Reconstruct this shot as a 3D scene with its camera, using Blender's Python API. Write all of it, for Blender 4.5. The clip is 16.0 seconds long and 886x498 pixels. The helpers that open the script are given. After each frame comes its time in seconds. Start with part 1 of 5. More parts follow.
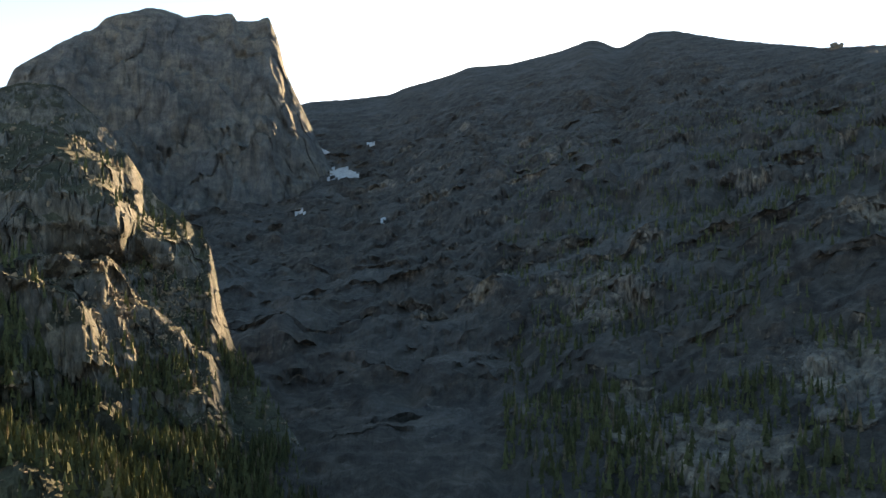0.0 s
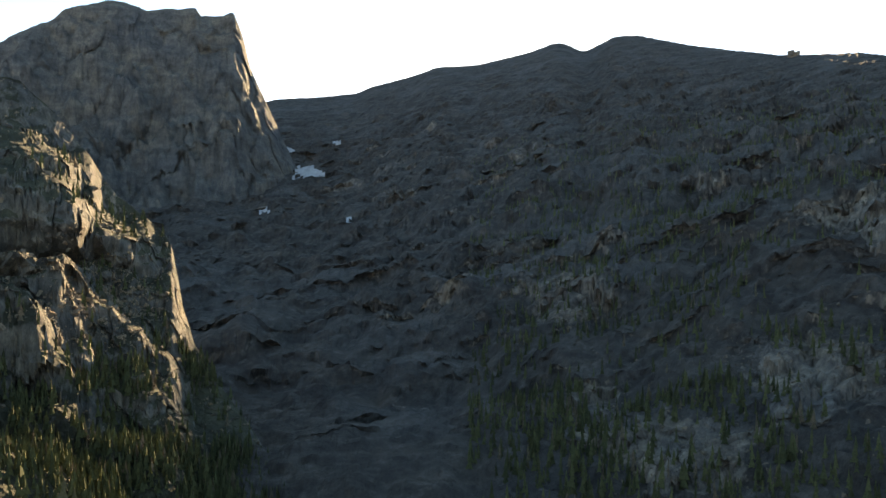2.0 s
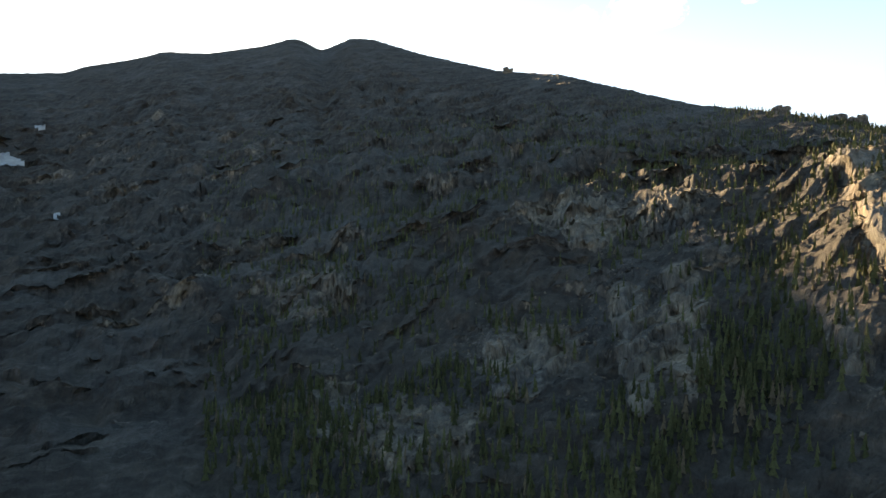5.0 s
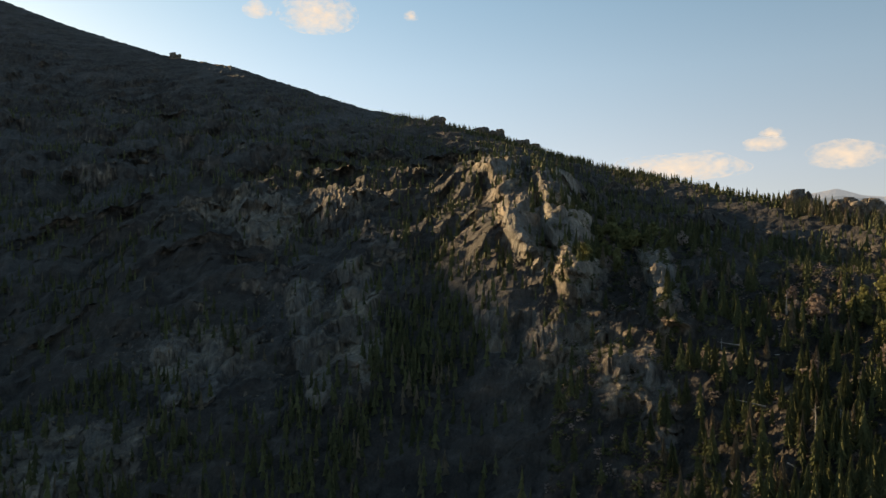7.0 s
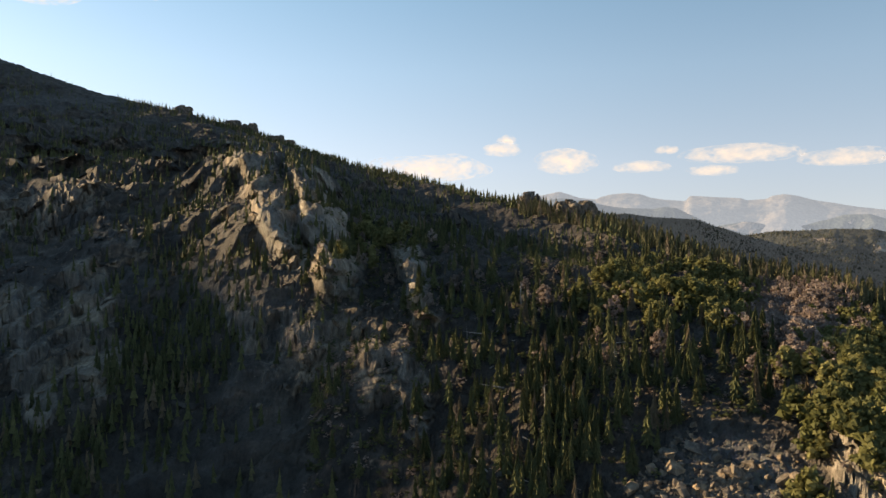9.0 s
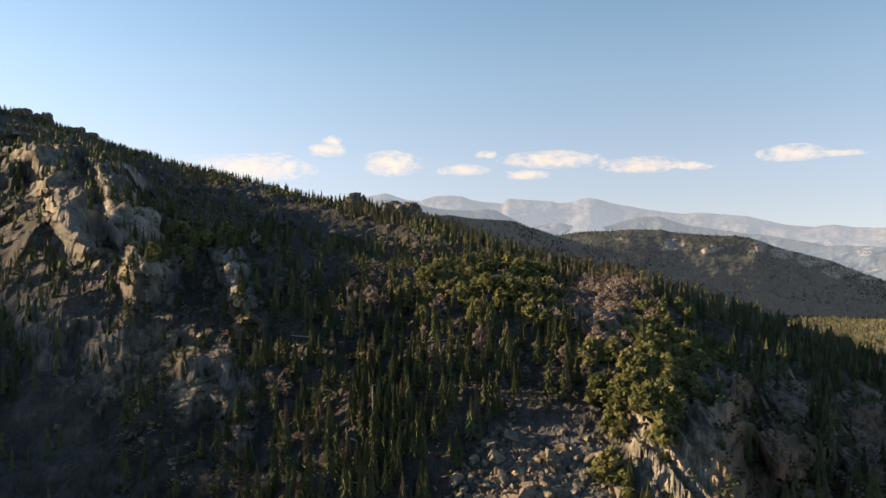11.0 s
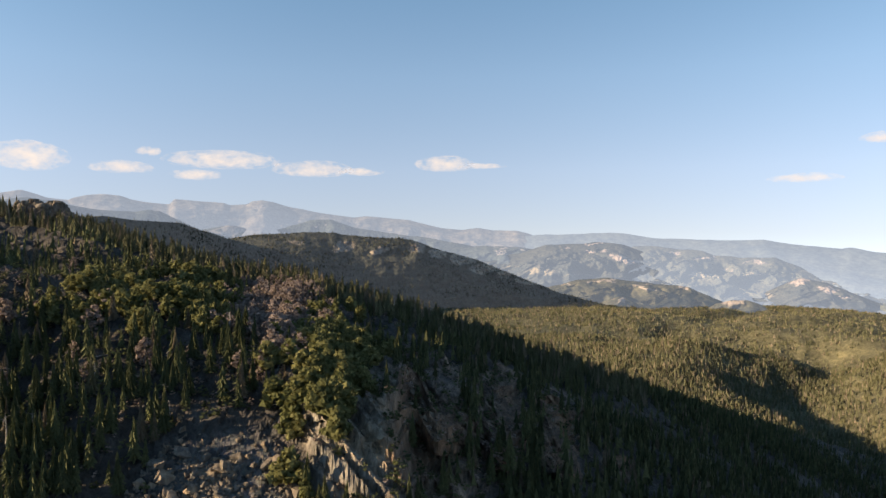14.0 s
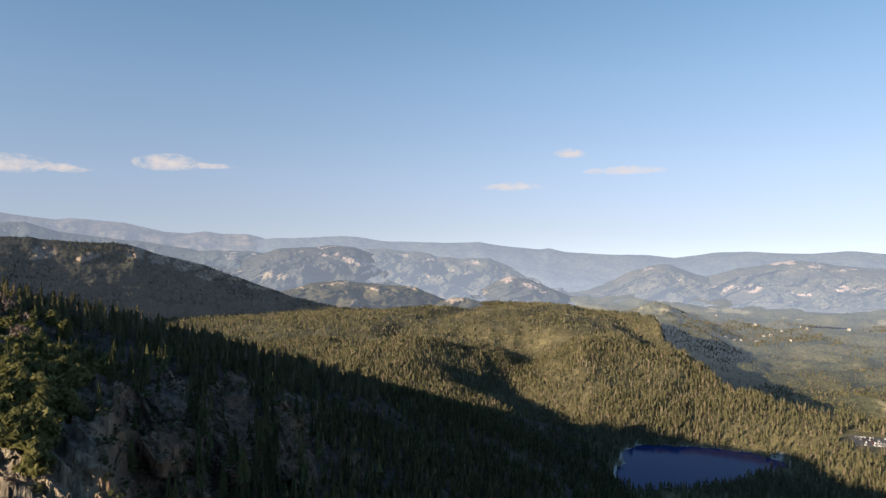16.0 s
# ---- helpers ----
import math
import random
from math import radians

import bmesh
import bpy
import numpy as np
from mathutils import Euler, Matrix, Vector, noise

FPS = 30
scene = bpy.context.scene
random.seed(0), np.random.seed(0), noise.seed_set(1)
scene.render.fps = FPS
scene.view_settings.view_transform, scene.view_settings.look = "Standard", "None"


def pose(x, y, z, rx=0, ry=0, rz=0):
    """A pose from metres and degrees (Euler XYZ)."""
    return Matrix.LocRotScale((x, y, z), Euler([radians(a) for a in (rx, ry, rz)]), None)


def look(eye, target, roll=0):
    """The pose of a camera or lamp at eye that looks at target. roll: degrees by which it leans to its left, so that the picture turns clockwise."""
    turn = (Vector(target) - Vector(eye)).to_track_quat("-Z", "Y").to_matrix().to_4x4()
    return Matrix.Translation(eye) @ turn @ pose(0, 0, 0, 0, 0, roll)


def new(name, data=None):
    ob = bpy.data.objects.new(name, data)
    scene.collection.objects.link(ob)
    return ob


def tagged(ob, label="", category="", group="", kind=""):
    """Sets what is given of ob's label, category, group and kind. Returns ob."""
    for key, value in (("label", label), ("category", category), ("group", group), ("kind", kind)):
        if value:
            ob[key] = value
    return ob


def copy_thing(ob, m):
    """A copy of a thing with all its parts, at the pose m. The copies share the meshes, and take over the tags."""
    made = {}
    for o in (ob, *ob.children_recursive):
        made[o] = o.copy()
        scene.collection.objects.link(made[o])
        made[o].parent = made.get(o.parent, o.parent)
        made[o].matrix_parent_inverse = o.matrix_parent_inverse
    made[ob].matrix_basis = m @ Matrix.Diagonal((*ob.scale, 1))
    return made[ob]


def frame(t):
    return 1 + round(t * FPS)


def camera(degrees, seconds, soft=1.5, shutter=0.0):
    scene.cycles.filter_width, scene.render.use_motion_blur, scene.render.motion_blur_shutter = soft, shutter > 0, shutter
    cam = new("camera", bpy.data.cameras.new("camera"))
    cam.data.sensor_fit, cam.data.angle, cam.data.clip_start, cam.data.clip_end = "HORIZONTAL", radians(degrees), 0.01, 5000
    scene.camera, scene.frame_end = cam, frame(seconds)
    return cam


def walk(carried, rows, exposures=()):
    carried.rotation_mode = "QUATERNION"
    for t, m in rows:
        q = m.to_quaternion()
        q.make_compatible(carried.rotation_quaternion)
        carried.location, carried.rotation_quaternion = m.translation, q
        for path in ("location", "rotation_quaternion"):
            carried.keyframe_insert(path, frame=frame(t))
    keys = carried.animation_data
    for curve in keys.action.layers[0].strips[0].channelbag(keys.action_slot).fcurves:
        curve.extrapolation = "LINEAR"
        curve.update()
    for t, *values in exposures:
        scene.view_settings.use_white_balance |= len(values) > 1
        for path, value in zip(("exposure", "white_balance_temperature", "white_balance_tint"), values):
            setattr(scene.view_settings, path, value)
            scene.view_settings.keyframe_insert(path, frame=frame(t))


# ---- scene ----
# Camera: a drone that hangs still and turns to its right, 300 m above a lake.
EYE_Z = 300.0
TURN = [
    (0.0, 0.00, -1.16, 0.28),
    (0.5, -0.56, -1.16, 0.12),
    (1.0, -1.16, -1.15, -0.02),
    (1.5, -1.70, -1.15, -0.10),
    (2.0, -2.86, -1.16, -0.14),
    (2.5, -4.67, -1.15, -0.20),
    (3.0, -6.53, -1.17, -0.18),
    (5.5, -31.22, -1.41, -0.04),
    (6.0, -38.17, -1.50, -0.10),
    (6.5, -44.60, -1.51, 0.01),
    (7.0, -51.35, -1.55, 0.00),
    (7.5, -57.60, -1.62, 0.02),
    (8.0, -64.26, -1.69, 0.04),
    (8.5, -68.16, -1.72, 0.14),
    (9.0, -71.68, -1.73, -0.06),
    (11.5, -90.05, -1.60, 0.08),
    (12.0, -94.05, -1.56, 0.08),
    (12.5, -98.47, -1.52, -0.00),
    (13.0, -103.48, -1.49, -0.09),
    (13.5, -108.16, -1.45, -0.07),
    (14.0, -113.18, -1.40, 0.00),
    (14.5, -117.93, -1.37, -0.00),
    (15.0, -123.45, -1.26, 0.04),
    (15.5, -129.24, -1.18, 0.05),
    (16.0, -135.39, -1.14, 0.15),
]
cam = camera(66.2, 16.0, soft=1.5)
walk(cam, [(t, pose(0, 0, EYE_Z, 90 + p, r, y)) for t, y, p, r in TURN],
     exposures=[(0.0, 2.1, 10200, 10), (3.0, 2.15, 10400, 10), (5.5, 1.75, 11000, 10), (6.0, 1.45, 11000, 10), (7.0, 0.95, 11000, 10), (7.6, 1.25, 10600, 10), (9.0, 1.22, 9900, 10),
                (11.5, 1.24, 9000, 10), (12.5, 1.2, 8800, 10), (14.5, 1.04, 8200, 10), (16.0, 0.83, 7800, 10)])

# ---- light: a low sun just over the ridge, clear evening sky ----
SUN_BEARING, SUN_HEIGHT = 9.0, 16.88
world = bpy.data.worlds.new("evening_sky")
scene.world = world
world.use_nodes = True
wn = world.node_tree.nodes
sky = wn.new("ShaderNodeTexSky")
sky.sky_type = "NISHITA"
sky.sun_disc = False
sky.sun_elevation = radians(SUN_HEIGHT)
sky.sun_rotation = radians(SUN_BEARING)
sky.altitude = 3000
# the horizon lies a little under the level of the eye, as from any height
coords = wn.new("ShaderNodeTexCoord")
dip = wn.new("ShaderNodeVectorMath")
dip.inputs[1].default_value = (0, 0, 0.16)
world.node_tree.links.new(coords.outputs["Generated"], dip.inputs[0])
world.node_tree.links.new(dip.outputs[0], sky.inputs["Vector"])
sky.air_density, sky.dust_density, sky.ozone_density = 0.9, 1.4, 0.8
# evening dust greys the sky low down; overhead it is a deeper blue
split = wn.new("ShaderNodeSeparateXYZ")
world.node_tree.links.new(coords.outputs["Generated"], split.inputs[0])
depth = wn.new("ShaderNodeValToRGB")
for k in range(3):
    depth.color_ramp.elements.new(0.9)
for e, (p, c) in zip(depth.color_ramp.elements, ((0.0, (0.92, 0.75, 0.68)), (0.09, (1.0, 0.91, 0.88)), (0.22, (0.93, 1.03, 1.05)), (0.42, (0.66, 1.01, 1.12)), (1.0, (0.75, 1.0, 1.08)))):
    e.position, e.color = p, (*c, 1)
world.node_tree.links.new(split.outputs["Z"], depth.inputs[0])
tone = wn.new("ShaderNodeMix")
tone.data_type, tone.blend_type = "RGBA", "MULTIPLY"
tone.inputs[0].default_value = 1.0
world.node_tree.links.new(sky.outputs[0], tone.inputs[6])
world.node_tree.links.new(depth.outputs[0], tone.inputs[7])
world.node_tree.links.new(tone.outputs[2], wn["Background"].inputs[0])
wn["Background"].inputs[1].default_value = 0.15

sun_data = bpy.data.lights.new("sun", "SUN")
sun_data.energy, sun_data.angle, sun_data.color = 5.0, radians(0.55), (1.0, 0.85, 0.66)
sun = new("sun", sun_data)
sb, se = radians(SUN_BEARING), radians(SUN_HEIGHT)
sun.matrix_world = look((1000 * math.sin(sb) * math.cos(se), 1000 * math.cos(sb) * math.cos(se), 1000 * math.sin(se)), (0, 0, 0))

# ---- numbers: noise and polar helpers ----


def lattice(i, j, k, seed):
    h = (i * 374761393 + j * 668265263 + k * 2147483647 + seed * 1274126177) & 0xFFFFFFFF
    h = ((h ^ (h >> 13)) * 1274126177) & 0xFFFFFFFF
    return ((h ^ (h >> 16)) & 0xFFFF) / 65535.0 * 2 - 1


def vnoise(x, y, z, seed=0):
    xi, yi, zi = np.floor(x).astype(np.int64), np.floor(y).astype(np.int64), np.floor(z).astype(np.int64)
    u, v, w = x - xi, y - yi, z - zi
    u, v, w = u * u * (3 - 2 * u), v * v * (3 - 2 * v), w * w * (3 - 2 * w)
    out = 0
    for a in (0, 1):
        for b in (0, 1):
            for c in (0, 1):
                out = out + (u if a else 1 - u) * (v if b else 1 - v) * (w if c else 1 - w) * lattice(xi + a, yi + b, zi + c, seed)
    return out


def fbm(x, y, z, size, octaves=4, seed=0, ridged=False):
    total, amp, f = 0, 1.0, 1.0 / size
    for o in range(octaves):
        n = vnoise(x * f, y * f, z * f, seed + o * 17)
        total = total + amp * ((1 - 2 * np.abs(n)) if ridged else n)
        amp, f = amp * 0.5, f * 2.03
    return total


def cells(x, y, z, size, seed=0):
    """Blocks: for each place the value of the nearest point of a jittered lattice, and how far its two nearest lie apart."""
    x, y, z = x / size, y / size, z / size
    xi, yi, zi = np.floor(x).astype(np.int64), np.floor(y).astype(np.int64), np.floor(z).astype(np.int64)
    best, second, value = np.full(x.shape, 9.0), np.full(x.shape, 9.0), np.zeros(x.shape)
    for a in (-1, 0, 1):
        for b in (-1, 0, 1):
            for c in (-1, 0, 1):
                i, j, k = xi + a, yi + b, zi + c
                d = ((i + 0.5 + 0.45 * lattice(i, j, k, seed) - x) ** 2 + (j + 0.5 + 0.45 * lattice(i, j, k, seed + 1) - y) ** 2
                     + (k + 0.5 + 0.45 * lattice(i, j, k, seed + 2) - z) ** 2)
                near = d < best
                second = np.where(near, best, np.minimum(second, d))
                value = np.where(near, lattice(i, j, k, seed + 3), value)
                best = np.where(near, d, best)
    return value, np.sqrt(second) - np.sqrt(best)


def polar(b, r):
    a = np.radians(b)
    return r * np.sin(a), r * np.cos(a)


def bearing(x, y):
    return np.degrees(np.arctan2(x, y))


def curve_at(table, b):
    """Value at bearing b of a line given as (bearing, value) pairs."""
    t = np.array(table, float)
    return np.interp(b, t[:, 0], t[:, 1])


def soften(a, n, axis):
    for _ in range(n):
        p = np.pad(a, [(1, 1) if k == axis else (0, 0) for k in range(a.ndim)], mode="edge")
        sl = lambda s: tuple(s if k == axis else slice(None) for k in range(a.ndim))
        a = 0.25 * p[sl(slice(0, -2))] + 0.5 * p[sl(slice(1, -1))] + 0.25 * p[sl(slice(2, None))]
    return a


# ---- materials ----
def nodes_of(name):
    m = bpy.data.materials.new(name)
    m.use_nodes = True
    return m, m.node_tree.nodes, m.node_tree.links, m.node_tree.nodes["Principled BSDF"]


def noise_node(N, L, size, detail=6.0, stretch=None, rough=0.6):
    tex = N.new("ShaderNodeTexNoise")
    tex.inputs["Scale"].default_value = 1.0 / size
    tex.inputs["Detail"].default_value = detail
    tex.inputs["Roughness"].default_value = rough
    geo = N.new("ShaderNodeNewGeometry")
    if stretch:
        mp = N.new("ShaderNodeMapping")
        mp.inputs["Scale"].default_value = stretch
        L.new(geo.outputs["Position"], mp.inputs["Vector"])
        L.new(mp.outputs[0], tex.inputs["Vector"])
    else:
        L.new(geo.outputs["Position"], tex.inputs["Vector"])
    return tex.outputs["Fac"]


def ramp(N, L, fac, stops):
    r = N.new("ShaderNodeValToRGB")
    while len(r.color_ramp.elements) < len(stops):
        r.color_ramp.elements.new(0.5)
    for e, (p, c) in zip(r.color_ramp.elements, stops):
        e.position, e.color = p, (*c, 1)
    L.new(fac, r.inputs[0])
    return r.outputs[0]


def mix(N, L, fac, a, b, mode="MIX"):
    m = N.new("ShaderNodeMix")
    m.data_type, m.blend_type = "RGBA", mode
    for s, v in ((0, fac), (6, a), (7, b)):
        if isinstance(v, (int, float)):
            m.inputs[s].default_value = v
        elif isinstance(v, tuple):
            m.inputs[s].default_value = (*v, 1)
        else:
            L.new(v, m.inputs[s])
    return m.outputs[2]


def bump(N, L, P, height, distance, strength=1.0):
    b = N.new("ShaderNodeBump")
    b.inputs["Distance"].default_value = distance
    b.inputs["Strength"].default_value = strength
    L.new(height, b.inputs["Height"])
    L.new(b.outputs[0], P.inputs["Normal"])


def rock_colour(N, L, dark, mid, light, size):
    big = noise_node(N, L, size * 6, 5)
    fine = noise_node(N, L, size, 8, (1, 1, 0.35))
    a = ramp(N, L, fine, [(0.28, dark), (0.5, mid), (0.72, light)])
    warm = ramp(N, L, big, [(0.35, (0.75, 0.78, 0.82)), (0.65, (1.15, 1.02, 0.88))])
    return mix(N, L, 1.0, a, warm, "MULTIPLY"), fine


def terrain_material(name, rock, floor, scree, size=6.0, pale=None, haze_glow=0.0):
    """Bare rock, scree and forest floor, laid out by the mesh's own 'rock' and 'scree' values. The emission strength
    given paints bluish haze over them.
    """
    m, N, L, P = nodes_of(name)
    col, fine = rock_colour(N, L, *rock, size)
    # lighter granite and the sunlight on it, both put into one paler tone
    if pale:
        lit_pale_stone, _ = rock_colour(N, L, *pale, size)
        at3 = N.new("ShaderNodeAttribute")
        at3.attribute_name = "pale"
        col = mix(N, L, at3.outputs["Fac"], col, lit_pale_stone)
    at4 = N.new("ShaderNodeAttribute")
    at4.attribute_name = "rust"
    col = mix(N, L, at4.outputs["Fac"], col, mix(N, L, 1.0, col, (1.0, 0.74, 0.60), "MULTIPLY"))
    soil = ramp(N, L, noise_node(N, L, 9.0, 8), [(0.3, floor[0]), (0.55, floor[1]), (0.75, floor[2])])
    stones = N.new("ShaderNodeTexVoronoi")
    stones.inputs["Scale"].default_value = 0.7
    geo = N.new("ShaderNodeNewGeometry")
    L.new(geo.outputs["Position"], stones.inputs["Vector"])
    rub = mix(N, L, 0.75, scree, stones.outputs["Color"], "SOFT_LIGHT")
    hs = N.new("ShaderNodeHueSaturation")
    hs.inputs["Saturation"].default_value = 0.12
    L.new(rub, hs.inputs["Color"])
    at = N.new("ShaderNodeAttribute")
    at.attribute_name = "rock"
    at2 = N.new("ShaderNodeAttribute")
    at2.attribute_name = "scree"
    edge = N.new("ShaderNodeMath")
    edge.operation = "MULTIPLY_ADD"
    L.new(noise_node(N, L, 5.0, 6), edge.inputs[0])
    edge.inputs[1].default_value = 0.9
    L.new(at.outputs["Fac"], edge.inputs[2])
    sharp = N.new("ShaderNodeMapRange")
    sharp.inputs["From Min"].default_value, sharp.inputs["From Max"].default_value = 0.85, 1.05
    L.new(edge.outputs[0], sharp.inputs["Value"])
    c1 = mix(N, L, at2.outputs["Fac"], soil, hs.outputs[0])
    grain = ramp(N, L, noise_node(N, L, size * 0.16, 6, (1, 1, 0.3), 0.7), [(0.3, (0.62, 0.62, 0.64)), (0.5, (1.0, 1.0, 1.0)), (0.72, (1.3, 1.27, 1.22))])
    broad = ramp(N, L, noise_node(N, L, 55.0, 7, (1, 1, 2.4), 0.65), [(0.33, (0.66, 0.66, 0.68)), (0.5, (1.0, 1.0, 1.0)), (0.66, (1.42, 1.36, 1.28))])
    stained = mix(N, L, 1.0, mix(N, L, 1.0, mix(N, L, sharp.outputs[0], c1, col), grain, "MULTIPLY"), broad, "MULTIPLY")
    L.new(stained, P.inputs["Base Color"])
    P.inputs["Roughness"].default_value = 0.93
    P.inputs["Specular IOR Level"].default_value = 0.2
    P.inputs["Emission Color"].default_value, P.inputs["Emission Strength"].default_value = (0.46, 0.56, 0.78, 1), haze_glow
    both = N.new("ShaderNodeMath")
    both.operation = "MULTIPLY_ADD"
    L.new(noise_node(N, L, size * 0.22, 7, (1, 1, 0.4), 0.7), both.inputs[0])
    both.inputs[1].default_value = 0.45
    L.new(fine, both.inputs[2])
    bump(N, L, P, both.outputs[0], size * 0.4, 1.0)
    return m


ROCK_GREY = ((0.065, 0.06, 0.056), (0.145, 0.13, 0.118), (0.26, 0.235, 0.205))
FLOOR = ((0.03, 0.027, 0.025), (0.06, 0.053, 0.048), (0.11, 0.098, 0.09))
# the last three tones carry painted sunlight as well as lighter granite
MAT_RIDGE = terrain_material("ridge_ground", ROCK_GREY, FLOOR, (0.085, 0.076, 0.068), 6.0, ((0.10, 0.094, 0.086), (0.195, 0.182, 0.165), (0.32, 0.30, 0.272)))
MAT_SPUR = terrain_material("spur_ground", ((0.05, 0.05, 0.046), (0.11, 0.107, 0.097), (0.21, 0.20, 0.178)),
                            ((0.028, 0.029, 0.019), (0.05, 0.05, 0.033), (0.085, 0.082, 0.056)), (0.25, 0.235, 0.21), 5.0)
MAT_PEAK = terrain_material("peak_rock", ((0.085, 0.085, 0.086), (0.12, 0.12, 0.12), (0.165, 0.162, 0.158)), ((0.09, 0.09, 0.086), (0.11, 0.108, 0.102), (0.135, 0.13, 0.122)), (0.2, 0.19, 0.18), 30.0)
MAT_GROUND = terrain_material("forest_ground", ROCK_GREY, ((0.07, 0.068, 0.042), (0.125, 0.115, 0.07), (0.2, 0.178, 0.115)), (0.42, 0.36, 0.28))
# the last value lays haze on the hill as a faint blue glow
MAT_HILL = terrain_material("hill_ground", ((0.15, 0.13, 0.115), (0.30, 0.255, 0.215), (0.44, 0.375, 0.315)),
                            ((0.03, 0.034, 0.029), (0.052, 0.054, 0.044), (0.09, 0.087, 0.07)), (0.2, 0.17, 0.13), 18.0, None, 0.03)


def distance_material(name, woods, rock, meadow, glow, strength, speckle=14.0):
    """Far-off country: woods, bare rock and meadows by the mesh's own values. The haze of kilometres of air is painted
    on as emission.
    """
    m, N, L, P = nodes_of(name)
    dots = ramp(N, L, noise_node(N, L, speckle, 5, None, 0.75), [(0.38, (0.55, 0.56, 0.6)), (0.5, (1.0, 1.0, 1.0)), (0.64, (1.55, 1.5, 1.4))])
    stand = ramp(N, L, noise_node(N, L, 130.0, 6, None, 0.6), [(0.36, (0.75, 0.8, 0.85)), (0.62, (1.35, 1.22, 1.05))])
    base = mix(N, L, 1.0, mix(N, L, 1.0, woods, dots, "MULTIPLY"), stand, "MULTIPLY")
    streak = noise_node(N, L, 16.0, 8, (1, 1, 0.5), 0.7)
    stone = ramp(N, L, streak, [(0.32, tuple(c * 0.45 for c in rock)), (0.5, rock), (0.7, tuple(min(0.7, c * 1.3) for c in rock))])

    def share(name, size, low, high, stretch):
        at = N.new("ShaderNodeAttribute")
        at.attribute_name = name
        add = N.new("ShaderNodeMath")
        add.operation = "ADD"
        L.new(at.outputs["Fac"], add.inputs[0])
        L.new(noise_node(N, L, size, 9, stretch, 0.68), add.inputs[1])
        r = N.new("ShaderNodeMapRange")
        r.inputs["From Min"].default_value, r.inputs["From Max"].default_value = low, high
        L.new(add.outputs[0], r.inputs["Value"])
        return r.outputs[0]
    col = mix(N, L, share("meadow", 60.0, 0.86, 1.0, (1, 1, 3.0)), base, meadow)
    col = mix(N, L, share("rock", 17.0, 0.84, 1.02, (1, 1, 0.6)), col, stone)
    L.new(col, P.inputs["Base Color"])
    P.inputs["Roughness"].default_value = 1.0
    P.inputs["Specular IOR Level"].default_value = 0.0
    # haze emission, weighted by a value stored on the mesh
    haze_glow = N.new("ShaderNodeAttribute")
    haze_glow.attribute_name = "haze_glow"
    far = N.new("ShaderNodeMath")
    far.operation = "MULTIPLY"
    L.new(haze_glow.outputs["Fac"], far.inputs[0])
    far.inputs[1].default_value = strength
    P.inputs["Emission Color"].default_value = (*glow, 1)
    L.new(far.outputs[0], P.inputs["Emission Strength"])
    return m


def leaf_material(name, dark, light, dry=None, dry_share=0.0):
    m, N, L, P = nodes_of(name)
    at = N.new("ShaderNodeAttribute")
    at.attribute_name = "tint"
    info = N.new("ShaderNodeObjectInfo")
    s = N.new("ShaderNodeMath")
    L.new(at.outputs["Fac"], s.inputs[0])
    L.new(info.outputs["Random"], s.inputs[1])
    fr = N.new("ShaderNodeMath")
    fr.operation = "FRACT"
    L.new(s.outputs[0], fr.inputs[0])
    stops = [(0.0, dark), (1.0 - dry_share - 0.02, light)]
    if dry:
        stops += [(1.0 - dry_share, dry), (1.0, dry)]
    c = ramp(N, L, fr.outputs[0], stops)
    g = ramp(N, L, noise_node(N, L, 0.8, 3), [(0.3, (0.7, 0.7, 0.7)), (0.7, (1.25, 1.25, 1.2))])
    out = mix(N, L, 1.0, c, g, "MULTIPLY")
    L.new(out, P.inputs["Base Color"])
    P.inputs["Roughness"].default_value = 0.8
    P.inputs["Specular IOR Level"].default_value = 0.15
    tr = N.new("ShaderNodeBsdfTranslucent")
    L.new(out, tr.inputs["Color"])
    ms = N.new("ShaderNodeMixShader")
    ms.inputs[0].default_value = 0.4
    L.new(P.outputs[0], ms.inputs[1])
    L.new(tr.outputs[0], ms.inputs[2])
    L.new(ms.outputs[0], N["Material Output"].inputs["Surface"])
    return m


def plain_material(name, dark, light, size, rough=0.85, relief=0.0, stretch=None):
    m, N, L, P = nodes_of(name)
    f = noise_node(N, L, size, 7, stretch)
    L.new(ramp(N, L, f, [(0.3, dark), (0.7, light)]), P.inputs["Base Color"])
    P.inputs["Roughness"].default_value = rough
    P.inputs["Specular IOR Level"].default_value = 0.25
    if relief:
        bump(N, L, P, f, relief)
    return m


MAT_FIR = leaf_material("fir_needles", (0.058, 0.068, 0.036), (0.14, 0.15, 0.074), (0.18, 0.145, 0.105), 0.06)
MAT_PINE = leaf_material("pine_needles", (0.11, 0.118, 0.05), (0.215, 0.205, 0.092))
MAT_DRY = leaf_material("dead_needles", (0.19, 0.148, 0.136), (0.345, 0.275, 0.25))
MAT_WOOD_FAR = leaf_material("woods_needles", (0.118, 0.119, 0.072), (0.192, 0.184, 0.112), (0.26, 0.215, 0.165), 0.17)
MAT_HILL_WOODS = leaf_material("hill_needles", (0.058, 0.068, 0.052), (0.10, 0.106, 0.078), (0.16, 0.135, 0.105), 0.15)
MAT_BARK = plain_material("bark", (0.06, 0.045, 0.035), (0.16, 0.13, 0.105), 0.4, 0.9)
MAT_SNAG = plain_material("bleached_wood", (0.22, 0.20, 0.18), (0.42, 0.39, 0.36), 0.5, 0.85)


